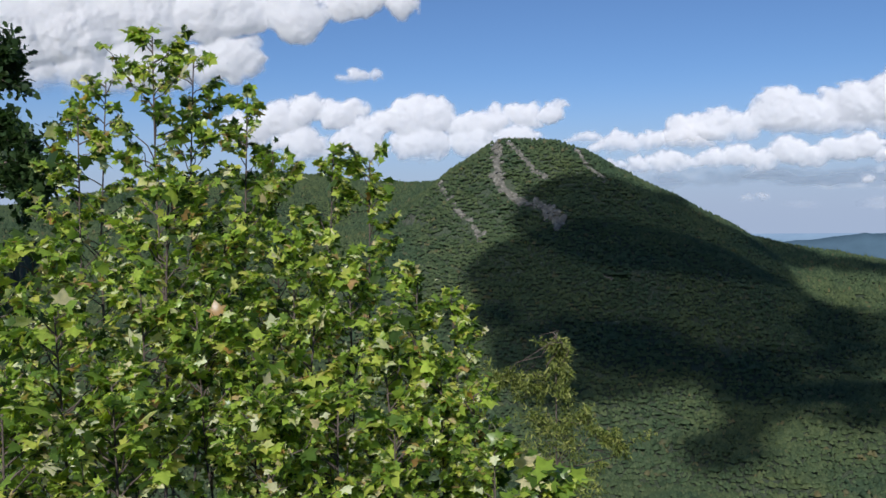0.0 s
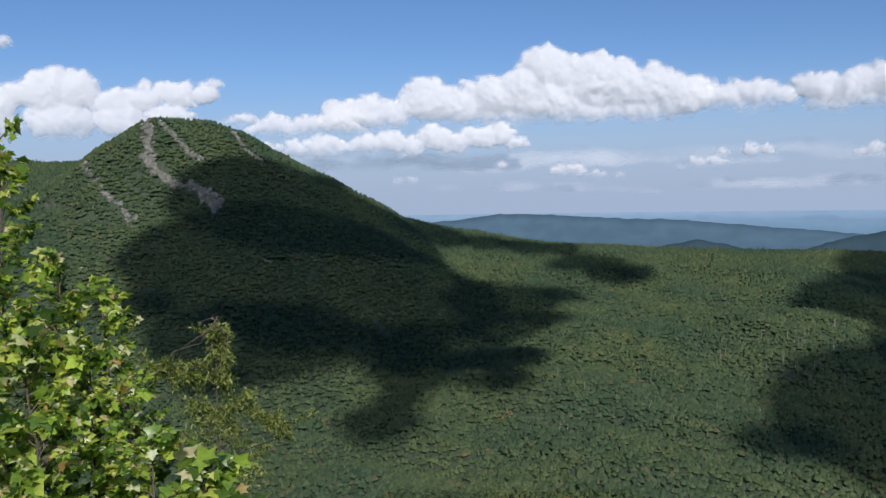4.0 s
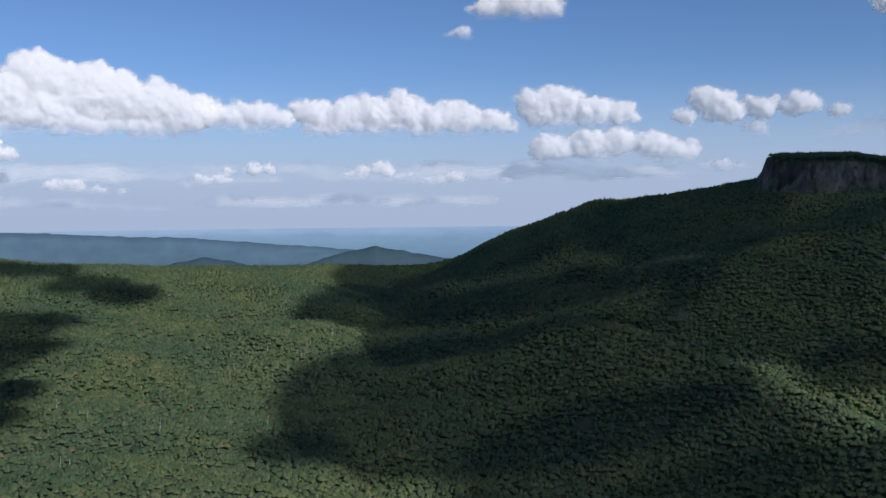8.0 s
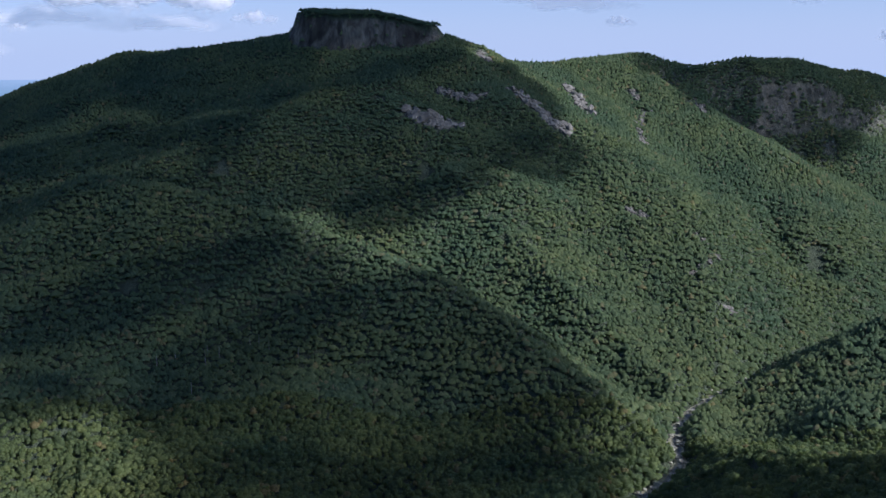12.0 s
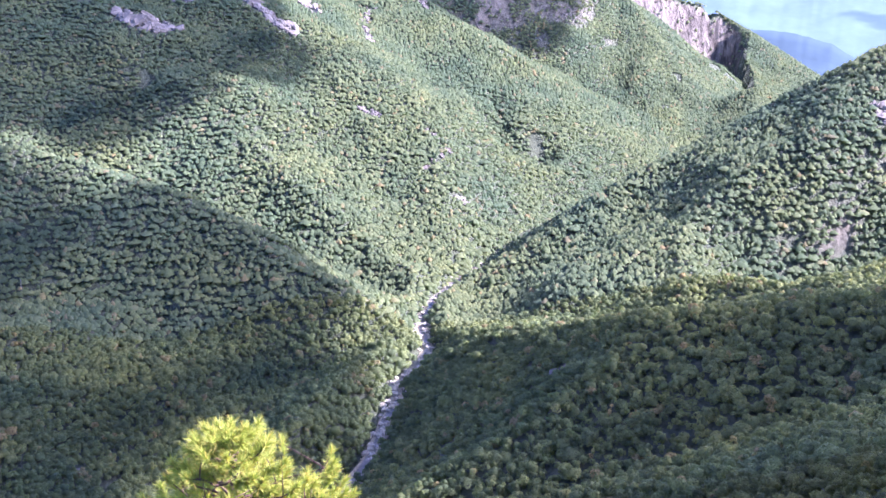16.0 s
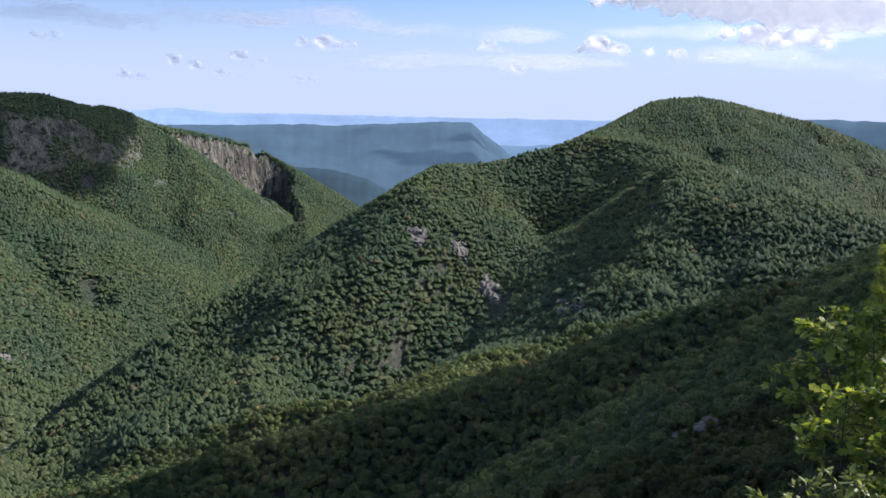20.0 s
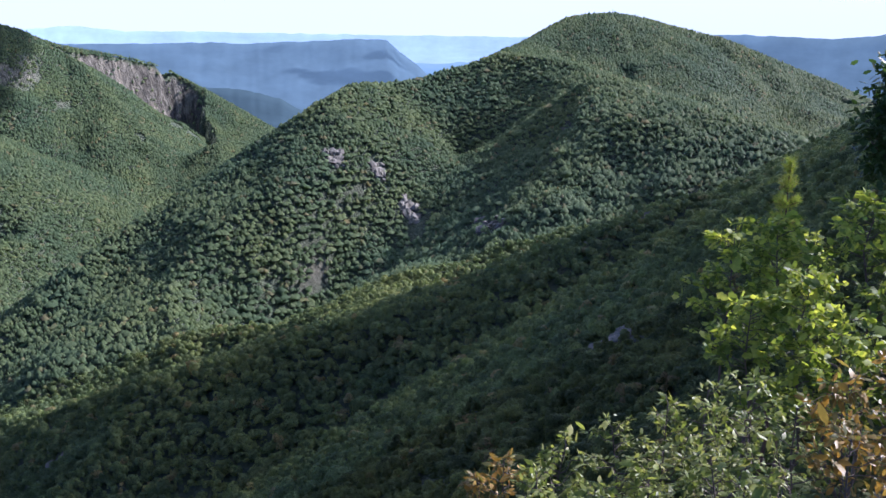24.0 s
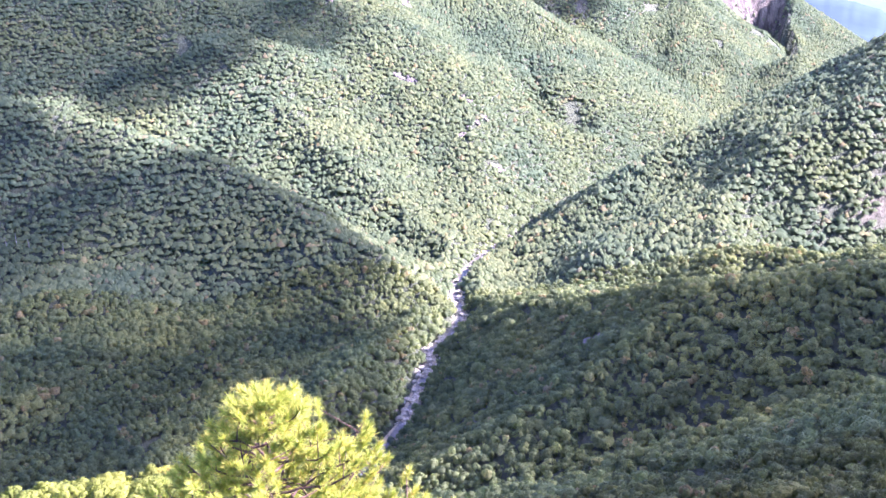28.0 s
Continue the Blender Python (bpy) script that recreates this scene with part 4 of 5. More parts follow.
OVERHEAD += [
    (454, -930, 65), (202, -566, 45), (230, 638, 45), (426, -1294, 65), (1238, -1490, 45), (734, 22, 45), (426, -230, 45),
    (314, -1742, 45), (1798, -1210, 45), (762, 386, 32), (398, 78, 45), (-218, -426, 45), (-190, -1798, 45), (-218, -1714, 45),
    (398, 582, 45), (482, -1966, 45), (1747, -617, 80), (1777, -707, 80), (1797, -843, 80), (-60, -1800, 190), (-230, -1830, 130), (300, -1700, 135), (225, -1740, 90), (190, -2040, 115), (90, -450, 85), (230, -440, 75), (-20, -640, 65),
    (-41, -248, 110), (60, -330, 95), (207, -310, 110), (351, -238, 85), (520, -83, 60), (679, 33, 65), (31, -556, 40), (174, -558, 50)]


def overhead(x, y, r, index):
    """A flat ragged cloud above the gorge."""
    co, faces = BALL
    edge = 1 + (26 * fractal(x + co[:, 0] * r, y + co[:, 1] * r, 90, 801, 4) + 7 * grid_noise(x + co[:, 0] * r, y + co[:, 1] * r, 22, 811)) / r
    v = co * edge[:, None] * np.array((r * 1.02, r * 1.02, min(60, r * 0.2))) + np.array((x, y, 900.0))
    me = mesh_of("overhead_cloud", v, faces, M_CLOUD)
    me.attributes.new("vapour", "FLOAT", "POINT").data.foreach_set("value", np.full(len(v), 0.56, np.float32))
    return tagged(new("overhead_cloud", me), "flat white cloud out of view high over the gorge, placed for its shadow", "cloud", "clouds over the gorge")


for index, (x, y, r) in enumerate(OVERHEAD):
    overhead(x, y, r, index)


# ---- plants at the overlook ----
def leaf_material(name, colours, through_colour, rough=0.45, share=0.35):
    """Leaves: each its own green, lit through from behind."""
    m, nt, b = material(name, rough)
    geo = nt.nodes.new("ShaderNodeNewGeometry")
    c = ramp(nt, geo.outputs["Random Per Island"], [(k / max(1, len(colours) - 1), col) for k, col in enumerate(colours)])
    vein = ramp(nt, noise_of(nt, 30.0, 3.0), [(0.3, (0.75, 0.8, 0.75)), (0.7, (1.15, 1.15, 1.1))])
    c = mixed(nt, 1.0, c, vein, "MULTIPLY")
    nt.links.new(c, b.inputs["Base Color"])
    b.inputs["Specular IOR Level"].default_value = 0.28
    t = nt.nodes.new("ShaderNodeBsdfTranslucent")
    nt.links.new(mixed(nt, 1.0, c, through_colour, "MULTIPLY"), t.inputs["Color"])
    mix = node(nt, "ShaderNodeMixShader", Fac=share)
    nt.links.new(b.outputs[0], mix.inputs[1])
    nt.links.new(t.outputs[0], mix.inputs[2])
    nt.links.new(mix.outputs[0], nt.nodes["Material Output"].inputs["Surface"])
    return m


def bark_material(name, dark, light):
    m, nt, b = material(name, 0.9)
    nt.links.new(ramp(nt, noise_of(nt, 25.0, 6.0, 0.7), [(0.3, dark), (0.7, light)]), b.inputs["Base Color"])
    bumped(nt, b, noise_of(nt, 40.0, 5.0), 0.7, 0.01)
    return m


M_MAPLE = leaf_material("maple_leaf", [(0.03, 0.055, 0.016), (0.05, 0.09, 0.022), (0.09, 0.155, 0.032), (0.14, 0.23, 0.042), (0.20, 0.30, 0.05), (0.25, 0.36, 0.056), (0.31, 0.42, 0.066), (0.38, 0.48, 0.08), (0.42, 0.48, 0.09), (0.46, 0.46, 0.10), (0.72, 0.74, 0.52), (0.40, 0.22, 0.07)], (1.9, 1.9, 0.8), 0.3, 0.42)
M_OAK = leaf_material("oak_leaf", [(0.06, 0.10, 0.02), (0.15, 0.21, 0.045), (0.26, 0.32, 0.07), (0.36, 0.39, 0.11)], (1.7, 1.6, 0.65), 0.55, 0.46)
# darker copy of the oak leaf, with the crowns' shade in its colour
M_OAK_SHADED = leaf_material("shaded_oak_leaf", [(0.025, 0.05, 0.02), (0.04, 0.075, 0.025), (0.06, 0.10, 0.03)], (1.2, 1.4, 0.8))
M_CATKIN = leaf_material("drooping_leaf", [(0.05, 0.075, 0.02), (0.14, 0.18, 0.045), (0.25, 0.29, 0.075), (0.38, 0.39, 0.13)], (1.6, 1.6, 0.8), 0.45, 0.4)
M_SHRUB = leaf_material("shrub_leaf", [(0.08, 0.11, 0.03), (0.16, 0.20, 0.05), (0.25, 0.28, 0.08), (0.31, 0.31, 0.13)], (1.5, 1.5, 0.8))
M_TURNED = leaf_material("turned_leaf", [(0.11, 0.12, 0.04), (0.24, 0.15, 0.04), (0.30, 0.20, 0.05), (0.19, 0.20, 0.06)], (1.4, 1.2, 0.7))
M_NEEDLE = leaf_material("pine_needle", [(0.14, 0.20, 0.03), (0.25, 0.32, 0.05), (0.35, 0.41, 0.07), (0.42, 0.31, 0.08)], (1.4, 1.45, 0.7), 0.5, 0.3)
M_BARK = bark_material("grey_brown_bark", (0.05, 0.038, 0.03), (0.15, 0.12, 0.10))
M_PINE_BARK = bark_material("reddish_pine_bark", (0.04, 0.024, 0.016), (0.14, 0.085, 0.06))

# leaf outlines, tip along +y, as fans round the first corner
MAPLE_SHAPE = [(0, .35), (0, 0), (.22, .07), (.57, -.01), (.40, .28), (.67, .55), (.31, .58), (.22, .77), (0, 1.08), (-.22, .77), (-.31, .58), (-.67, .55), (-.40, .28), (-.57, -.01), (-.22, .07)]
OAK_SHAPE = [(0, .45), (0, 0), (.16, .2), (.30, .38), (.20, .5), (.32, .72), (.12, .88), (0, 1.0), (-.12, .88), (-.32, .72), (-.20, .5), (-.30, .38), (-.16, .2)]
OVAL_SHAPE = [(0, .45), (0, 0), (.2, .3), (.18, .65), (0, 1.0), (-.18, .65), (-.2, .3)]


def fan(shape, droop=0.25):
    co = np.array([(x, y, -droop * (y - .35) ** 2 - 0.18 * abs(x)) for x, y in shape])
    k = len(shape)
    return co, np.array([(0, i, i % (k - 1) + 1) for i in range(1, k)])


MAPLE, OAK, OVAL = fan(MAPLE_SHAPE), fan(OAK_SHAPE), fan(OVAL_SHAPE)
SLIM = fan([(x * 0.55, y) for x, y in OVAL_SHAPE], 0.5)


def tube(points, radii, sides=5):
    """A tapered stem through points."""
    P = np.array(points)
    T = np.gradient(P, axis=0)
    T /= np.linalg.norm(T, axis=1)[:, None] + 1e-9
    side = np.cross(T, (0.31, 0.22, 0.93))
    side /= np.linalg.norm(side, axis=1)[:, None] + 1e-9
    up = np.cross(side, T)
    a = np.arange(sides) * 2 * math.pi / sides
    co = P[:, None] + np.array(radii)[:, None, None] * (np.cos(a)[None, :, None] * side[:, None] + np.sin(a)[None, :, None] * up[:, None])
    n = len(P)
    i, j = np.meshgrid(np.arange(n - 1), np.arange(sides), indexing="ij")
    j2 = (j + 1) % sides
    return co.reshape(-1, 3), np.stack([i * sides + j, i * sides + j2, (i + 1) * sides + j2, (i + 1) * sides + j], -1).reshape(-1, 4)


def gathered(name, pieces, mat, parent, label="", smooth=True):
    """Pieces of one part as one mesh under its thing."""
    cos, fs, n = [], [], 0
    for co, f in pieces:
        cos.append(co)
        fs.append(f + n)
        n += len(co)
    ob = new(name, mesh_of(name, np.concatenate(cos), np.concatenate(fs), mat, smooth))
    ob.parent = parent
    return tagged(ob, label, kind="stuff" if name in ("branchwork", "foliage", "needles") else "")


def spray(template, places, aims, sizes, rng, tilt=0.6):
    """Leaves at places, tips along aims, faces turned up with some disorder."""
    co, faces = template
    n = len(places)
    P, Y = np.array(places), np.array(aims, float) + rng.normal(0, tilt * 0.6, (n, 3))
    Y /= np.linalg.norm(Y, axis=1)[:, None] + 1e-9
    up = np.array((0, 0, 1.0)) + rng.normal(0, tilt, (n, 3))
    X = np.cross(Y, up)
    X /= np.linalg.norm(X, axis=1)[:, None] + 1e-9
    Z = np.cross(X, Y)
    q = np.array(sizes)[:, None, None]
    v = P[:, None] + q * (co[None, :, :1] * X[:, None] + co[None, :, 1:2] * Y[:, None] + co[None, :, 2:] * Z[:, None])
    return v.reshape(-1, 3), (faces[None] + (np.arange(n) * len(co))[:, None, None]).reshape(-1, 3)


def bend(a, b, rng, wander, n=5):
    """A slightly wandering line from a to b."""
    a, b = np.array(a, float), np.array(b, float)
    u = np.linspace(0, 1, n)[:, None]
    off = rng.normal(0, wander, (n, 3)) * np.sin(u * math.pi)
    return a + (b - a) * u + off


def spot(az, el, r):
    x, y = polar(az, r)
    return np.array((x, y, r * math.tan(radians(el))))


def sapling(name, top, crown, spread, branches, per_branch, leaf, leaf_size, leaf_mat, bark, seed, label, category, group, lean=(0, 0), stem=0.022, hang=0.0, droop_up=0.5):
    """A slender tree: stem from the ground to its top, side branches along the crown, leaves along the branches."""
    rng = np.random.RandomState(seed)
    base_x, base_y = top[0] + lean[0], top[1] + lean[1]
    ground_z = float(land(base_x, base_y))
    base = (base_x, base_y, ground_z - 0.15)
    root = new(name)
    root.location = (0, 0, 0)
    height = top[2] - ground_z
    line = bend(base, top, rng, 0.03 * min(height, 3), 9)
    gathered("trunk", [tube(line, np.linspace(stem * (1 + height * 0.12), 0.004, len(line)), 6)], bark, root)
    twigs, places, aims = [], [], []
    for k in range(branches):
        u = (k + rng.uniform(0, 1)) / branches
        down = crown * u
        w = np.clip(1 - down / max(height, 0.1), 0.02, 1) * (len(line) - 1)
        i = min(int(w), len(line) - 2)
        start = line[i] + (w - i) * (line[i + 1] - line[i])
        turn = rng.uniform(0, 2 * math.pi)
        reach = spread * (0.25 + 0.75 * u ** 0.7) * rng.uniform(0.6, 1.15)
        rise = droop_up * reach * rng.uniform(0.4, 1.3)
        end = start + np.array((math.cos(turn) * reach, math.sin(turn) * reach, rise))
        twig = bend(start, end, rng, 0.06 * reach, 6)
        twigs.append(tube(twig, np.linspace(0.0045, 0.0015, 6), 4))
        for j in range(per_branch):
            v = rng.uniform(0.25, 1.0) ** 0.7 * 5
            i = min(int(v), 4)
            p = twig[i] + (v - i) * (twig[i + 1] - twig[i])
            out = rng.normal(0, 1, 3) * np.array((1, 1, 0.5)) + (0, 0, -hang)
            out /= np.linalg.norm(out) + 1e-9
            places.append(p + out * leaf_size * 0.35)
            aims.append(out + 0.5 * (end - start) / (reach + 1e-9) - np.array((0, 0, 0.35 + hang)))
    for j in range(8):
        places.append(np.array(top) + rng.normal(0, 0.04, 3))
        aims.append(rng.normal(0, 1, 3) + (0, 0, 0.2))
    gathered("branchwork", twigs, bark, root)
    sizes = leaf_size * np.exp(rng.normal(0, 0.36, len(places)))
    gathered("foliage", [spray(leaf, places, aims, sizes, rng)], leaf_mat, root)
    return tagged(root, label, category, group)


# maples crowding the edge of the overlook: bearing, elevation, range, crown length, spread, branches
MAPLES = [
    (-17.8, 11.4, 5.6, 2.0, .60, 34), (-15.4, 10.2, 5.9, 1.7, .50, 26), (-12.2, 8.0, 6.0, 1.6, .42, 24), (-20.5, 8.6, 6.3, 1.7, .50, 26), (-22.1, 6.5, 5.8, 1.4, .45, 22),
    (-10.7, 4.7, 6.2, 1.3, .48, 26), (-6.9, 4.6, 6.3, 1.3, .42, 26), (-4.6, 4.1, 6.4, 1.4, .40, 24), (-1.6, -3.4, 5.6, 1.1, .40, 26), (.5, -4.6, 5.7, .9, .30, 16),
    (-24.7, -1.0, 4.8, 1.1, .50, 26), (-27.0, -2.0, 4.5, 1.1, .50, 26), (-17.0, 2.4, 5.0, 1.2, .50, 28), (-13.7, -.7, 5.2, 1.2, .50, 28), (-9.5, 0, 5.4, 1.2, .50, 28)]
MAPLES += [
    (-6.0, -3.0, 5.2, 1.1, .48, 26), (-8.2, -5.8, 4.8, 1.0, .48, 28), (-3.9, -7.3, 4.9, 1.0, .48, 28), (-18.8, -3.4, 4.6, 1.1, .50, 28), (-23.6, -5.2, 4.2, 1.0, .48, 28),
    (-12.1, -7.1, 4.5, 1.0, .48, 28), (-15.5, -5.6, 4.5, 1.0, .48, 28), (-.2, -8.8, 5.0, .9, .42, 26), (3.2, -13.9, 4.6, .7, .34, 22), (1.9, -11.0, 5.0, .8, .38, 22),
    (-6.8, -10.8, 4.3, .9, .46, 28), (-20.5, -9.4, 4.0, .9, .46, 28), (-11.1, -11.3, 4.1, .9, .46, 28), (-26.5, -9.0, 3.9, .9, .46, 28), (-3.2, -12.9, 4.3, .8, .42, 26)]
for index, (az, el, r, crown, spread, branches) in enumerate(MAPLES):
    sapling("maple_sapling", spot(az, el, r), crown * 1.1, spread * 0.9, int(branches * 1.4), 33, MAPLE, 0.037, M_MAPLE, M_BARK, 1000 + index,
            "young maple with sunlit green lobed leaves and thin grey stems", "maple", "maples at the overlook", (0.1 * math.sin(index * 2.1), 0.1 * math.cos(index * 1.7)), 0.011, 0.15, 0.95)
sapling("yellowing_sapling", spot(6.0, -15.5, 4.8), .5, .32, 16, 10, MAPLE, 0.085, M_MAPLE, M_BARK, 1103, "low maple shoots with yellow-green lobed leaves", "maple", "maples at the overlook")


def leafy_tree(name, top, clumps, leaf, leaf_size, leaf_mat, per_clump, seed, label, root_at, stem=0.16):
    """A broad tree: trunk, one limb to each clump, a crown of leafy clumps with gaps."""
    rng = np.random.RandomState(seed)
    root = new(name)
    base = np.array((root_at[0], root_at[1], float(land(*root_at)) - 0.2))
    line = bend(base, top, rng, min(0.15, stem), 9)
    gathered("trunk", [tube(line, np.linspace(stem, stem * 0.2, len(line)), 8)], M_BARK, root)
    limbs, places, aims = [], [], []
    for (az, el, r, size) in clumps:
        c = spot(az, el, r)
        i = int(np.argmin(np.linalg.norm(line - (c - (0, 0, 0.5 * size)), axis=1)))
        limb = bend(line[i], c, rng, 0.08, 6)
        limbs.append(tube(limb, np.linspace(0.3 * stem, 0.07 * stem, 6), 5))
        for j in range(9):
            end = c + rng.normal(0, 0.6, 3) * size
            limbs.append(tube(bend(c, end, rng, 0.03, 4), np.linspace(0.07 * stem, 0.02 * stem, 4), 4))
            for k in range(per_clump // 9):
                p = c + (end - c) * rng.uniform(0.3, 1.1) + rng.normal(0, 0.16, 3) * size
                places.append(p)
                aims.append(p - c + rng.normal(0, 0.4, 3))
    gathered("branchwork", limbs, M_BARK, root)
    gathered("foliage", [spray(leaf, places, aims, leaf_size * np.exp(rng.normal(0, .2, len(places))), rng)], leaf_mat, root)
    return tagged(root, label, "tree")


leafy_tree("small_tree", spot(7.2, -7.2, 7.2), [(7.2, -7.9, 7.2, .11), (7.6, -8.8, 7.2, .16), (6.2, -10.4, 7.2, .15), (7.7, -10.2, 7.2, .16), (4.6, -10.0, 7.1, .12), (9.0, -12.0, 7.2, .13), (3.4, -10.2, 7.1, .10), (6.4, -12.8, 7.2, .20), (8.0, -13.6, 7.2, .18),
            (11.4, -14.0, 7.2, .12), (10.2, -13.6, 7.2, .08), (9.0, -16.2, 7.2, .16), (5.2, -14.4, 7.2, .18), (7.2, -16.0, 7.2, .2)], SLIM, 0.042, M_CATKIN, 720, 1204, "slender tree with olive drooping narrow leaves in clumps", polar(7.4, 7.25), 0.02)
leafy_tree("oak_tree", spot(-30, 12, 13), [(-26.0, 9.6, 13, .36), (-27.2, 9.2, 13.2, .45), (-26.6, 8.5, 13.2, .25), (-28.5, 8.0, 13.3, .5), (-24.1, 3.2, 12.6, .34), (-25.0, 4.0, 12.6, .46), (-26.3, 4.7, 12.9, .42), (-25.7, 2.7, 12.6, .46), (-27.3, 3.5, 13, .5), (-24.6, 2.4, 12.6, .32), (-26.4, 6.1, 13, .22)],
           OAK, 0.10, M_OAK_SHADED, 630, 1201, "oak crown dark against the sky, shade put into its green", polar(-31, 13.5))
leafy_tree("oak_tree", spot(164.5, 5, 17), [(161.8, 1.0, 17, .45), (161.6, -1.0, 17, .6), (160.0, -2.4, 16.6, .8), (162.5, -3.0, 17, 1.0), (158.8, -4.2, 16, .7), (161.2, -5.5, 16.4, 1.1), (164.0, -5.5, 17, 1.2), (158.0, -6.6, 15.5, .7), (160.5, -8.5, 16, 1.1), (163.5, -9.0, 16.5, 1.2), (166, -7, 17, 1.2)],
           OAK, 0.14, M_OAK_SHADED, 630, 1202, "oak at the edge of the rim, its own shade put into its leaf colour", polar(163, 17))
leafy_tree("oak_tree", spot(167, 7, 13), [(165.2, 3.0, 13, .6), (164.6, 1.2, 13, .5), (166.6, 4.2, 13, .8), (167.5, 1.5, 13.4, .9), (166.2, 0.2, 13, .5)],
           OAK, 0.13, M_OAK_SHADED, 630, 1203, "dark oak branch reaching over the edge", polar(169, 13.5))

# sunlit oak shoots and shrubs at the rim
OAKS = [
    (150.8, -12.0, 8.5, 1.1, .55, 26), (153.2, -11.6, 8.9, 1.2, .55, 26), (158.7, -9.8, 9.2, 1.3, .65, 30), (161.5, -11.0, 9.4, 1.2, .6, 28), (155.6, -14.6, 8.0, 1.1, .6, 30),
    (161.2, -13.8, 8.4, 1.1, .6, 30), (164.8, -12.5, 8.8, 1.3, .6, 28), (152.2, -16.5, 7.6, 1.0, .5, 24), (157.5, -16.5, 7.4, 1.0, .55, 26), (163.0, -16.0, 7.6, 1.1, .55, 26),
    (155.0, -12.4, 10.5, 1.4, .7, 30), (166.5, -15.0, 7.5, 1.2, .6, 26)]
for index, (az, el, r, crown, spread, branches) in enumerate(OAKS):
    sapling("oak_sapling", spot(az, el, r), crown, spread, int(branches * 1.2), 30, OAK, 0.060, M_OAK, M_BARK, 1300 + index, "young oak with bright sunlit leaves on thin stems", "oak", "oak shoots at the rim")
SHRUBS = [
    (140.9, -26.2, 5.6, .7, .40, 26), (143.9, -24.9, 5.8, .8, .42, 28), (147.5, -23.2, 5.8, .8, .42, 28), (150.0, -22.0, 5.9, .9, .45, 28), (153.0, -21.2, 5.6, .9, .45, 28), (146.5, -27.0, 5.0, .7, .40, 26),
    (150.5, -26.0, 4.9, .7, .40, 26), (155.5, -22.4, 5.2, .8, .42, 26), (143.0, -28.8, 4.9, .6, .36, 24), (138.9, -28.4, 5.2, .6, .34, 22), (140.6, -30.5, 4.7, .6, .34, 22), (154.5, -26.5, 4.6, .7, .38, 24), (137.0, -31.5, 4.8, .5, .3, 20)]
for index, (az, el, r, crown, spread, branches) in enumerate(SHRUBS):
    sapling("rim_shrub", spot(az, el, r), crown, spread, branches, 22, OVAL, 0.042, M_SHRUB, M_BARK, 1400 + index, "pale green shrub with small oval leaves at the rim", "shrub", "shrubs at the rim", (0, 0), 0.01)
TURNED = [(158.3, -20.2, 5.2, .6, .36, 24), (160.9, -19.0, 5.4, .7, .36, 24), (136.6, -27.4, 5.6, .5, .26, 18), (134.9, -28.8, 5.7, .5, .26, 18), (158.8, -23.5, 4.8, .6, .36, 24), (163.5, -20.0, 5.2, .8, .4, 24)]
for index, (az, el, r, crown, spread, branches) in enumerate(TURNED):
    sapling("turning_shrub", spot(az, el, r), crown, spread, branches, 15, OVAL, 0.05, M_TURNED, M_BARK, 1500 + index, "low shrub turning reddish brown at the rim", "shrub", "turning shrubs at the rim", (0, 0), 0.009)


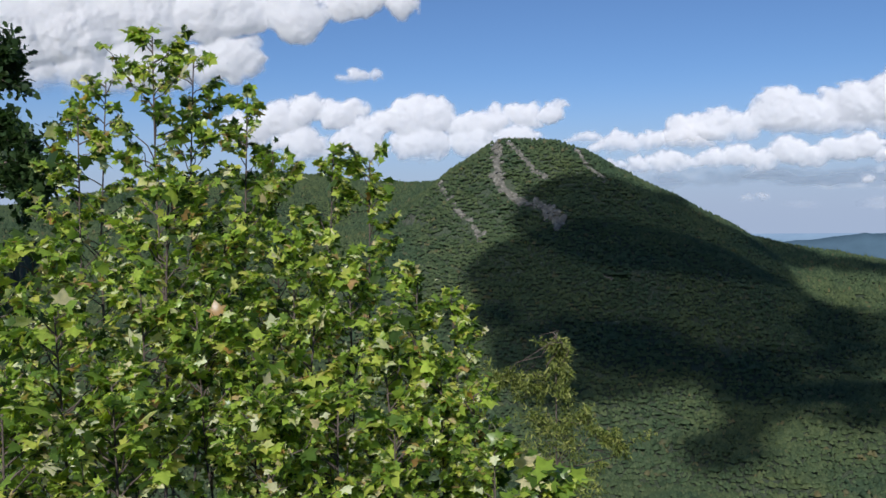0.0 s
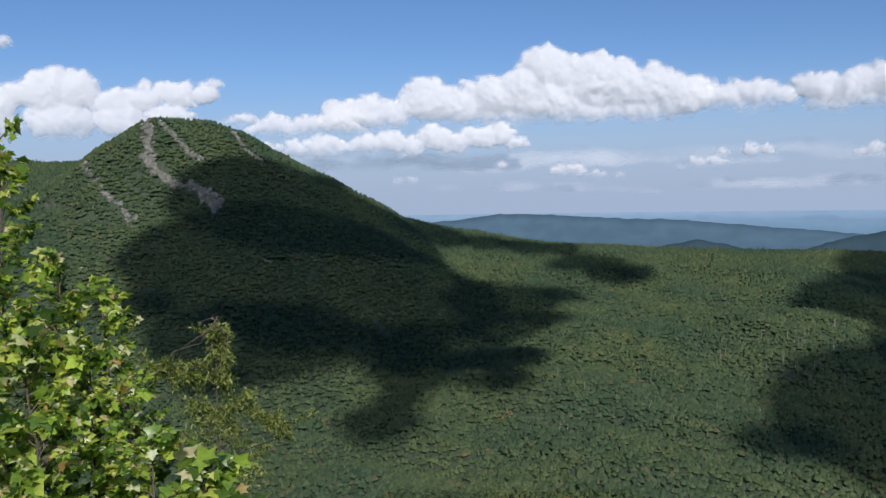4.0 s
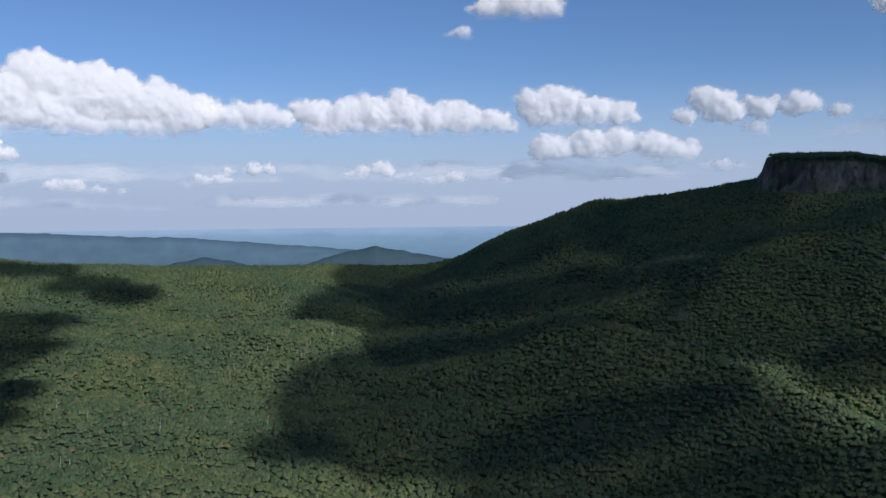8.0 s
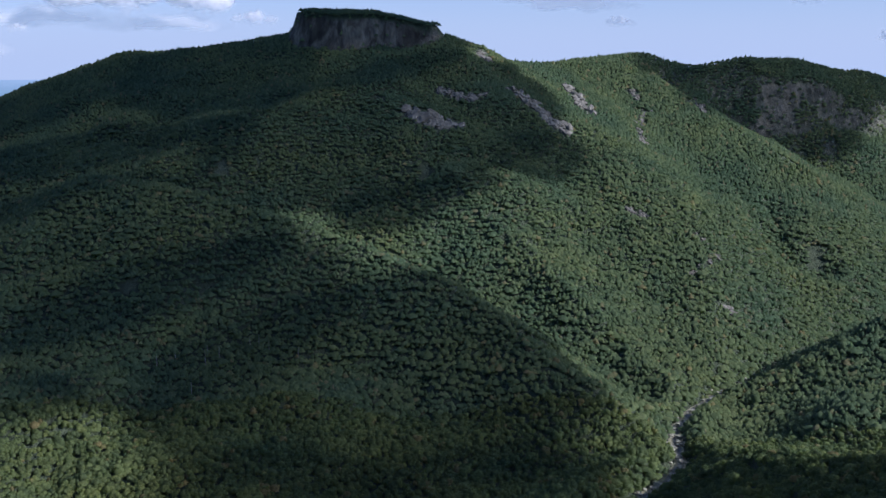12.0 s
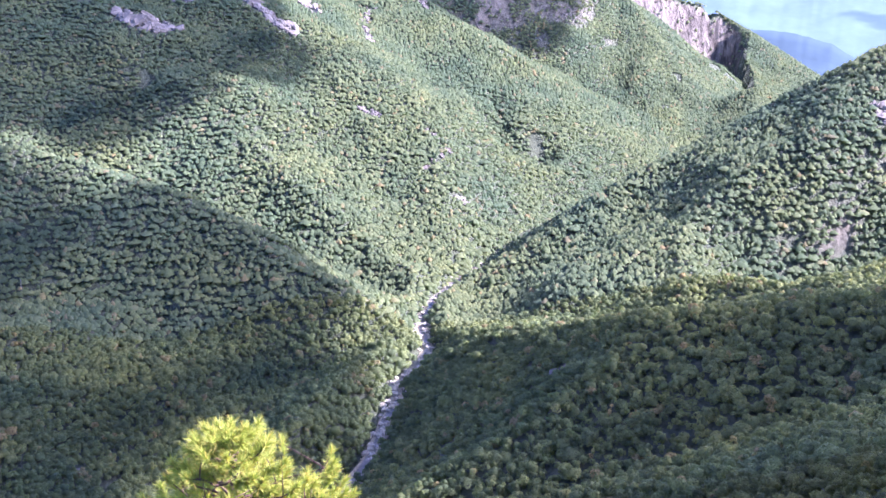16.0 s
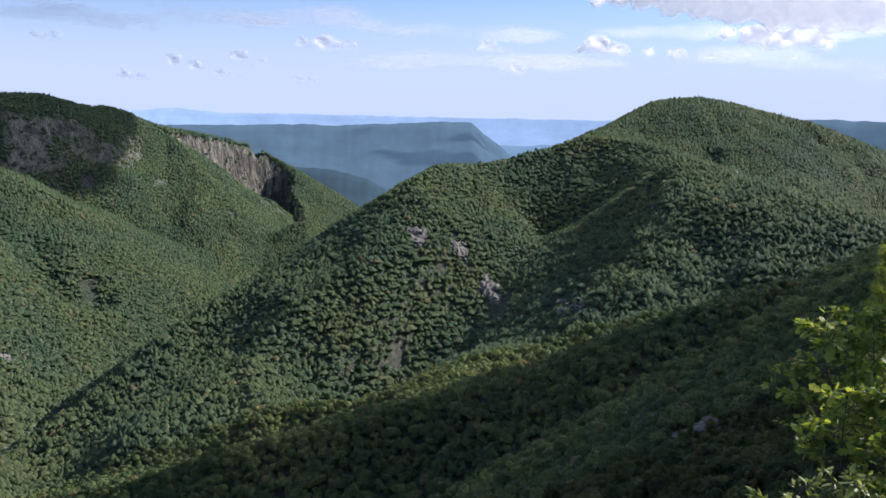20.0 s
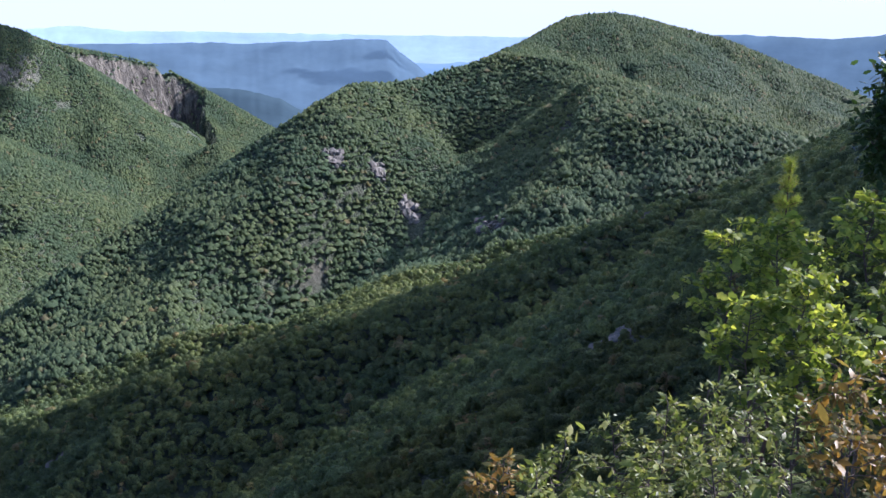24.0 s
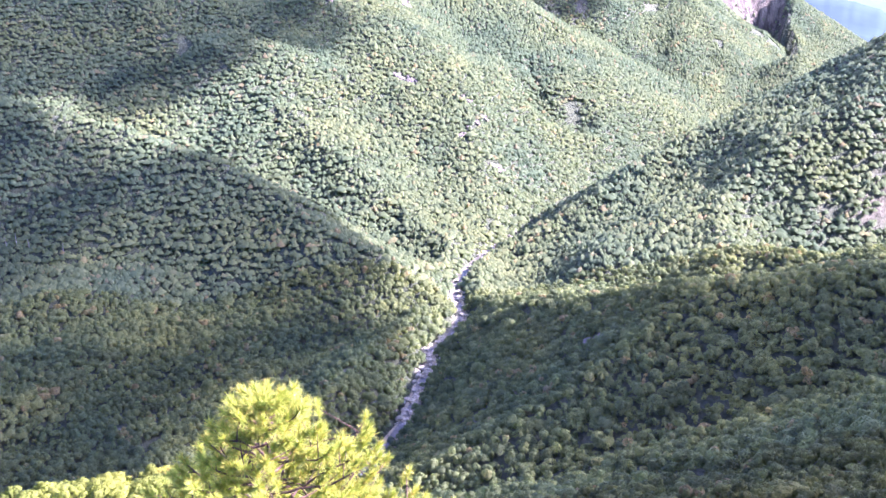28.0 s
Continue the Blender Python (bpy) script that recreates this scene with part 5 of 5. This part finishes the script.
def conifer(name, top, crown, spread, whorls, per_whorl, tuft, needles, mat, seed, label, stem=0.03, per_twig=9):
    """A pine: straight trunk, whorls of upswept boughs, tufts of needles along each bough."""
    rng = np.random.RandomState(seed)
    root = new(name)
    ground_z = float(land(top[0], top[1]))
    line = bend((top[0] + 0.05, top[1] - 0.03, ground_z - 0.15), top, rng, 0.04, 12)
    gathered("trunk", [tube(line, np.linspace(stem * 1.6, 0.008, 12), 8)], M_PINE_BARK, root, "reddish brown scaly trunk")
    boughs, tufts, ways = [], [], []
    height = top[2] - ground_z
    for k in range(whorls):
        u = (k + 0.35) / whorls
        w = np.clip(1 - crown * u / height, 0, 1) * 11
        i = min(int(w), 10)
        start = line[i] + (w - i) * (line[i + 1] - line[i])
        phase = rng.uniform(0, 6.28)
        for j in range(per_whorl):
            turn = phase + 6.28 * j / per_whorl + rng.normal(0, 0.25)
            reach = spread * (0.06 + 0.94 * u ** 1.05) * rng.uniform(0.75, 1.15)
            out = np.array((math.cos(turn), math.sin(turn), 0))
            end = start + out * reach + np.array((0, 0, reach * rng.uniform(0.15, 0.55) * (1.1 - 0.6 * u)))
            bough = bend(start, end, rng, 0.05 * reach, 6)
            bough[:, 2] -= 0.12 * reach * np.sin(np.linspace(0, 1, 6) * math.pi)
            boughs.append(tube(bough, np.linspace(0.012, 0.004, 6), 5))
            count = max(2, int(per_twig * reach / spread + 1.5))
            for m in range(count):
                v = (0.3 + 0.7 * (m + 1) / count) * 5
                i2 = min(int(v), 4)
                p = bough[i2] + (v - i2) * (bough[i2 + 1] - bough[i2])
                off = np.array((-out[1], out[0], 0)) * rng.normal(0, 0.22 * reach) + (0, 0, abs(rng.normal(0, 0.07)))
                tip = p + (off if m < count - 1 else 0)
                boughs.append(tube(bend(p, tip + 0.001, rng, 0.005, 3), (0.005, 0.004, 0.003), 4))
                tufts.append(tip)
                ways.append(out * 0.7 + off * 2 + (0, 0, 0.75))
    tufts.append(np.array(top))
    ways.append(np.array((0, 0, 1.0)))
    gathered("branchwork", boughs, M_PINE_BARK, root)
    n = len(tufts)
    P, W = np.repeat(np.array(tufts), needles, 0), np.array(ways)
    W = np.repeat(W / np.linalg.norm(W, axis=1)[:, None], needles, 0)
    D = W * rng.uniform(0.35, 0.95, (len(W), 1)) + rng.normal(0, 0.42, W.shape)
    D /= np.linalg.norm(D, axis=1)[:, None]
    side = np.cross(D, rng.normal(0, 1, D.shape))
    side /= np.linalg.norm(side, axis=1)[:, None]
    length = tuft * rng.uniform(0.75, 1.15, (len(D), 1))
    a = P + W * rng.uniform(-1.1, 0.55, (len(W), 1)) * tuft
    v = np.stack([a - side * 0.0030, a + side * 0.0030, a + D * length], 1)
    gathered("needles", [(v.reshape(-1, 3), np.arange(len(v) * 3).reshape(-1, 3))], mat, root, "yellow-green sunlit needles", False)
    return tagged(root, label, "pine")


conifer("pine_tree", spot(83.4, -28.9, 5.0), 1.9, 1.55, 16, 8, .075, 190, M_NEEDLE, 1601, "small pine with bright yellow-green needles below the rim", 0.03, 11)
conifer("young_pine", spot(153.6, -8.0, 13.0), 2.4, .5, 10, 5, .10, 60, M_NEEDLE, 1602, "young pine behind the sunlit oak shoots", 0.03)

# dead grey trunks standing in the woods
M_DEAD = bark_material("weathered_dead_wood", (0.30, 0.28, 0.25), (0.50, 0.47, 0.43))
drng = np.random.RandomState(5)
for k in range(46):
    az, el = (drng.normal(42.5, 2.2), drng.uniform(-11.5, -7.5)) if k < 26 else (drng.uniform(63, 72), drng.uniform(-20.5, -17.5)) if k < 36 else (drng.uniform(28, 42), drng.uniform(-15, -11))
    x, y, z = on_land(az, el)
    tall = drng.uniform(13, 22)
    ob = new("dead_tree", None)
    line = bend((x, y, z - 1), (x + drng.normal(0, .6), y + drng.normal(0, .6), z + tall), drng, 0.2, 5)
    gathered("trunk", [tube(line, np.linspace(0.42, 0.12, 5), 5)], M_DEAD, ob)
    arms = []
    for j in range(3):
        p = line[2 + j // 2]
        arms.append(tube(bend(p, p + drng.normal(0, 1, 3) * (1.2, 1.2, 0.6) + (0, 0, 1.2), drng, .1, 3), (0.12, 0.08, 0.04), 4))
    gathered("branchwork", arms, M_DEAD, ob)
    tagged(ob, "bare grey dead tree standing in the green woods", "dead tree", "dead trees in the woods")
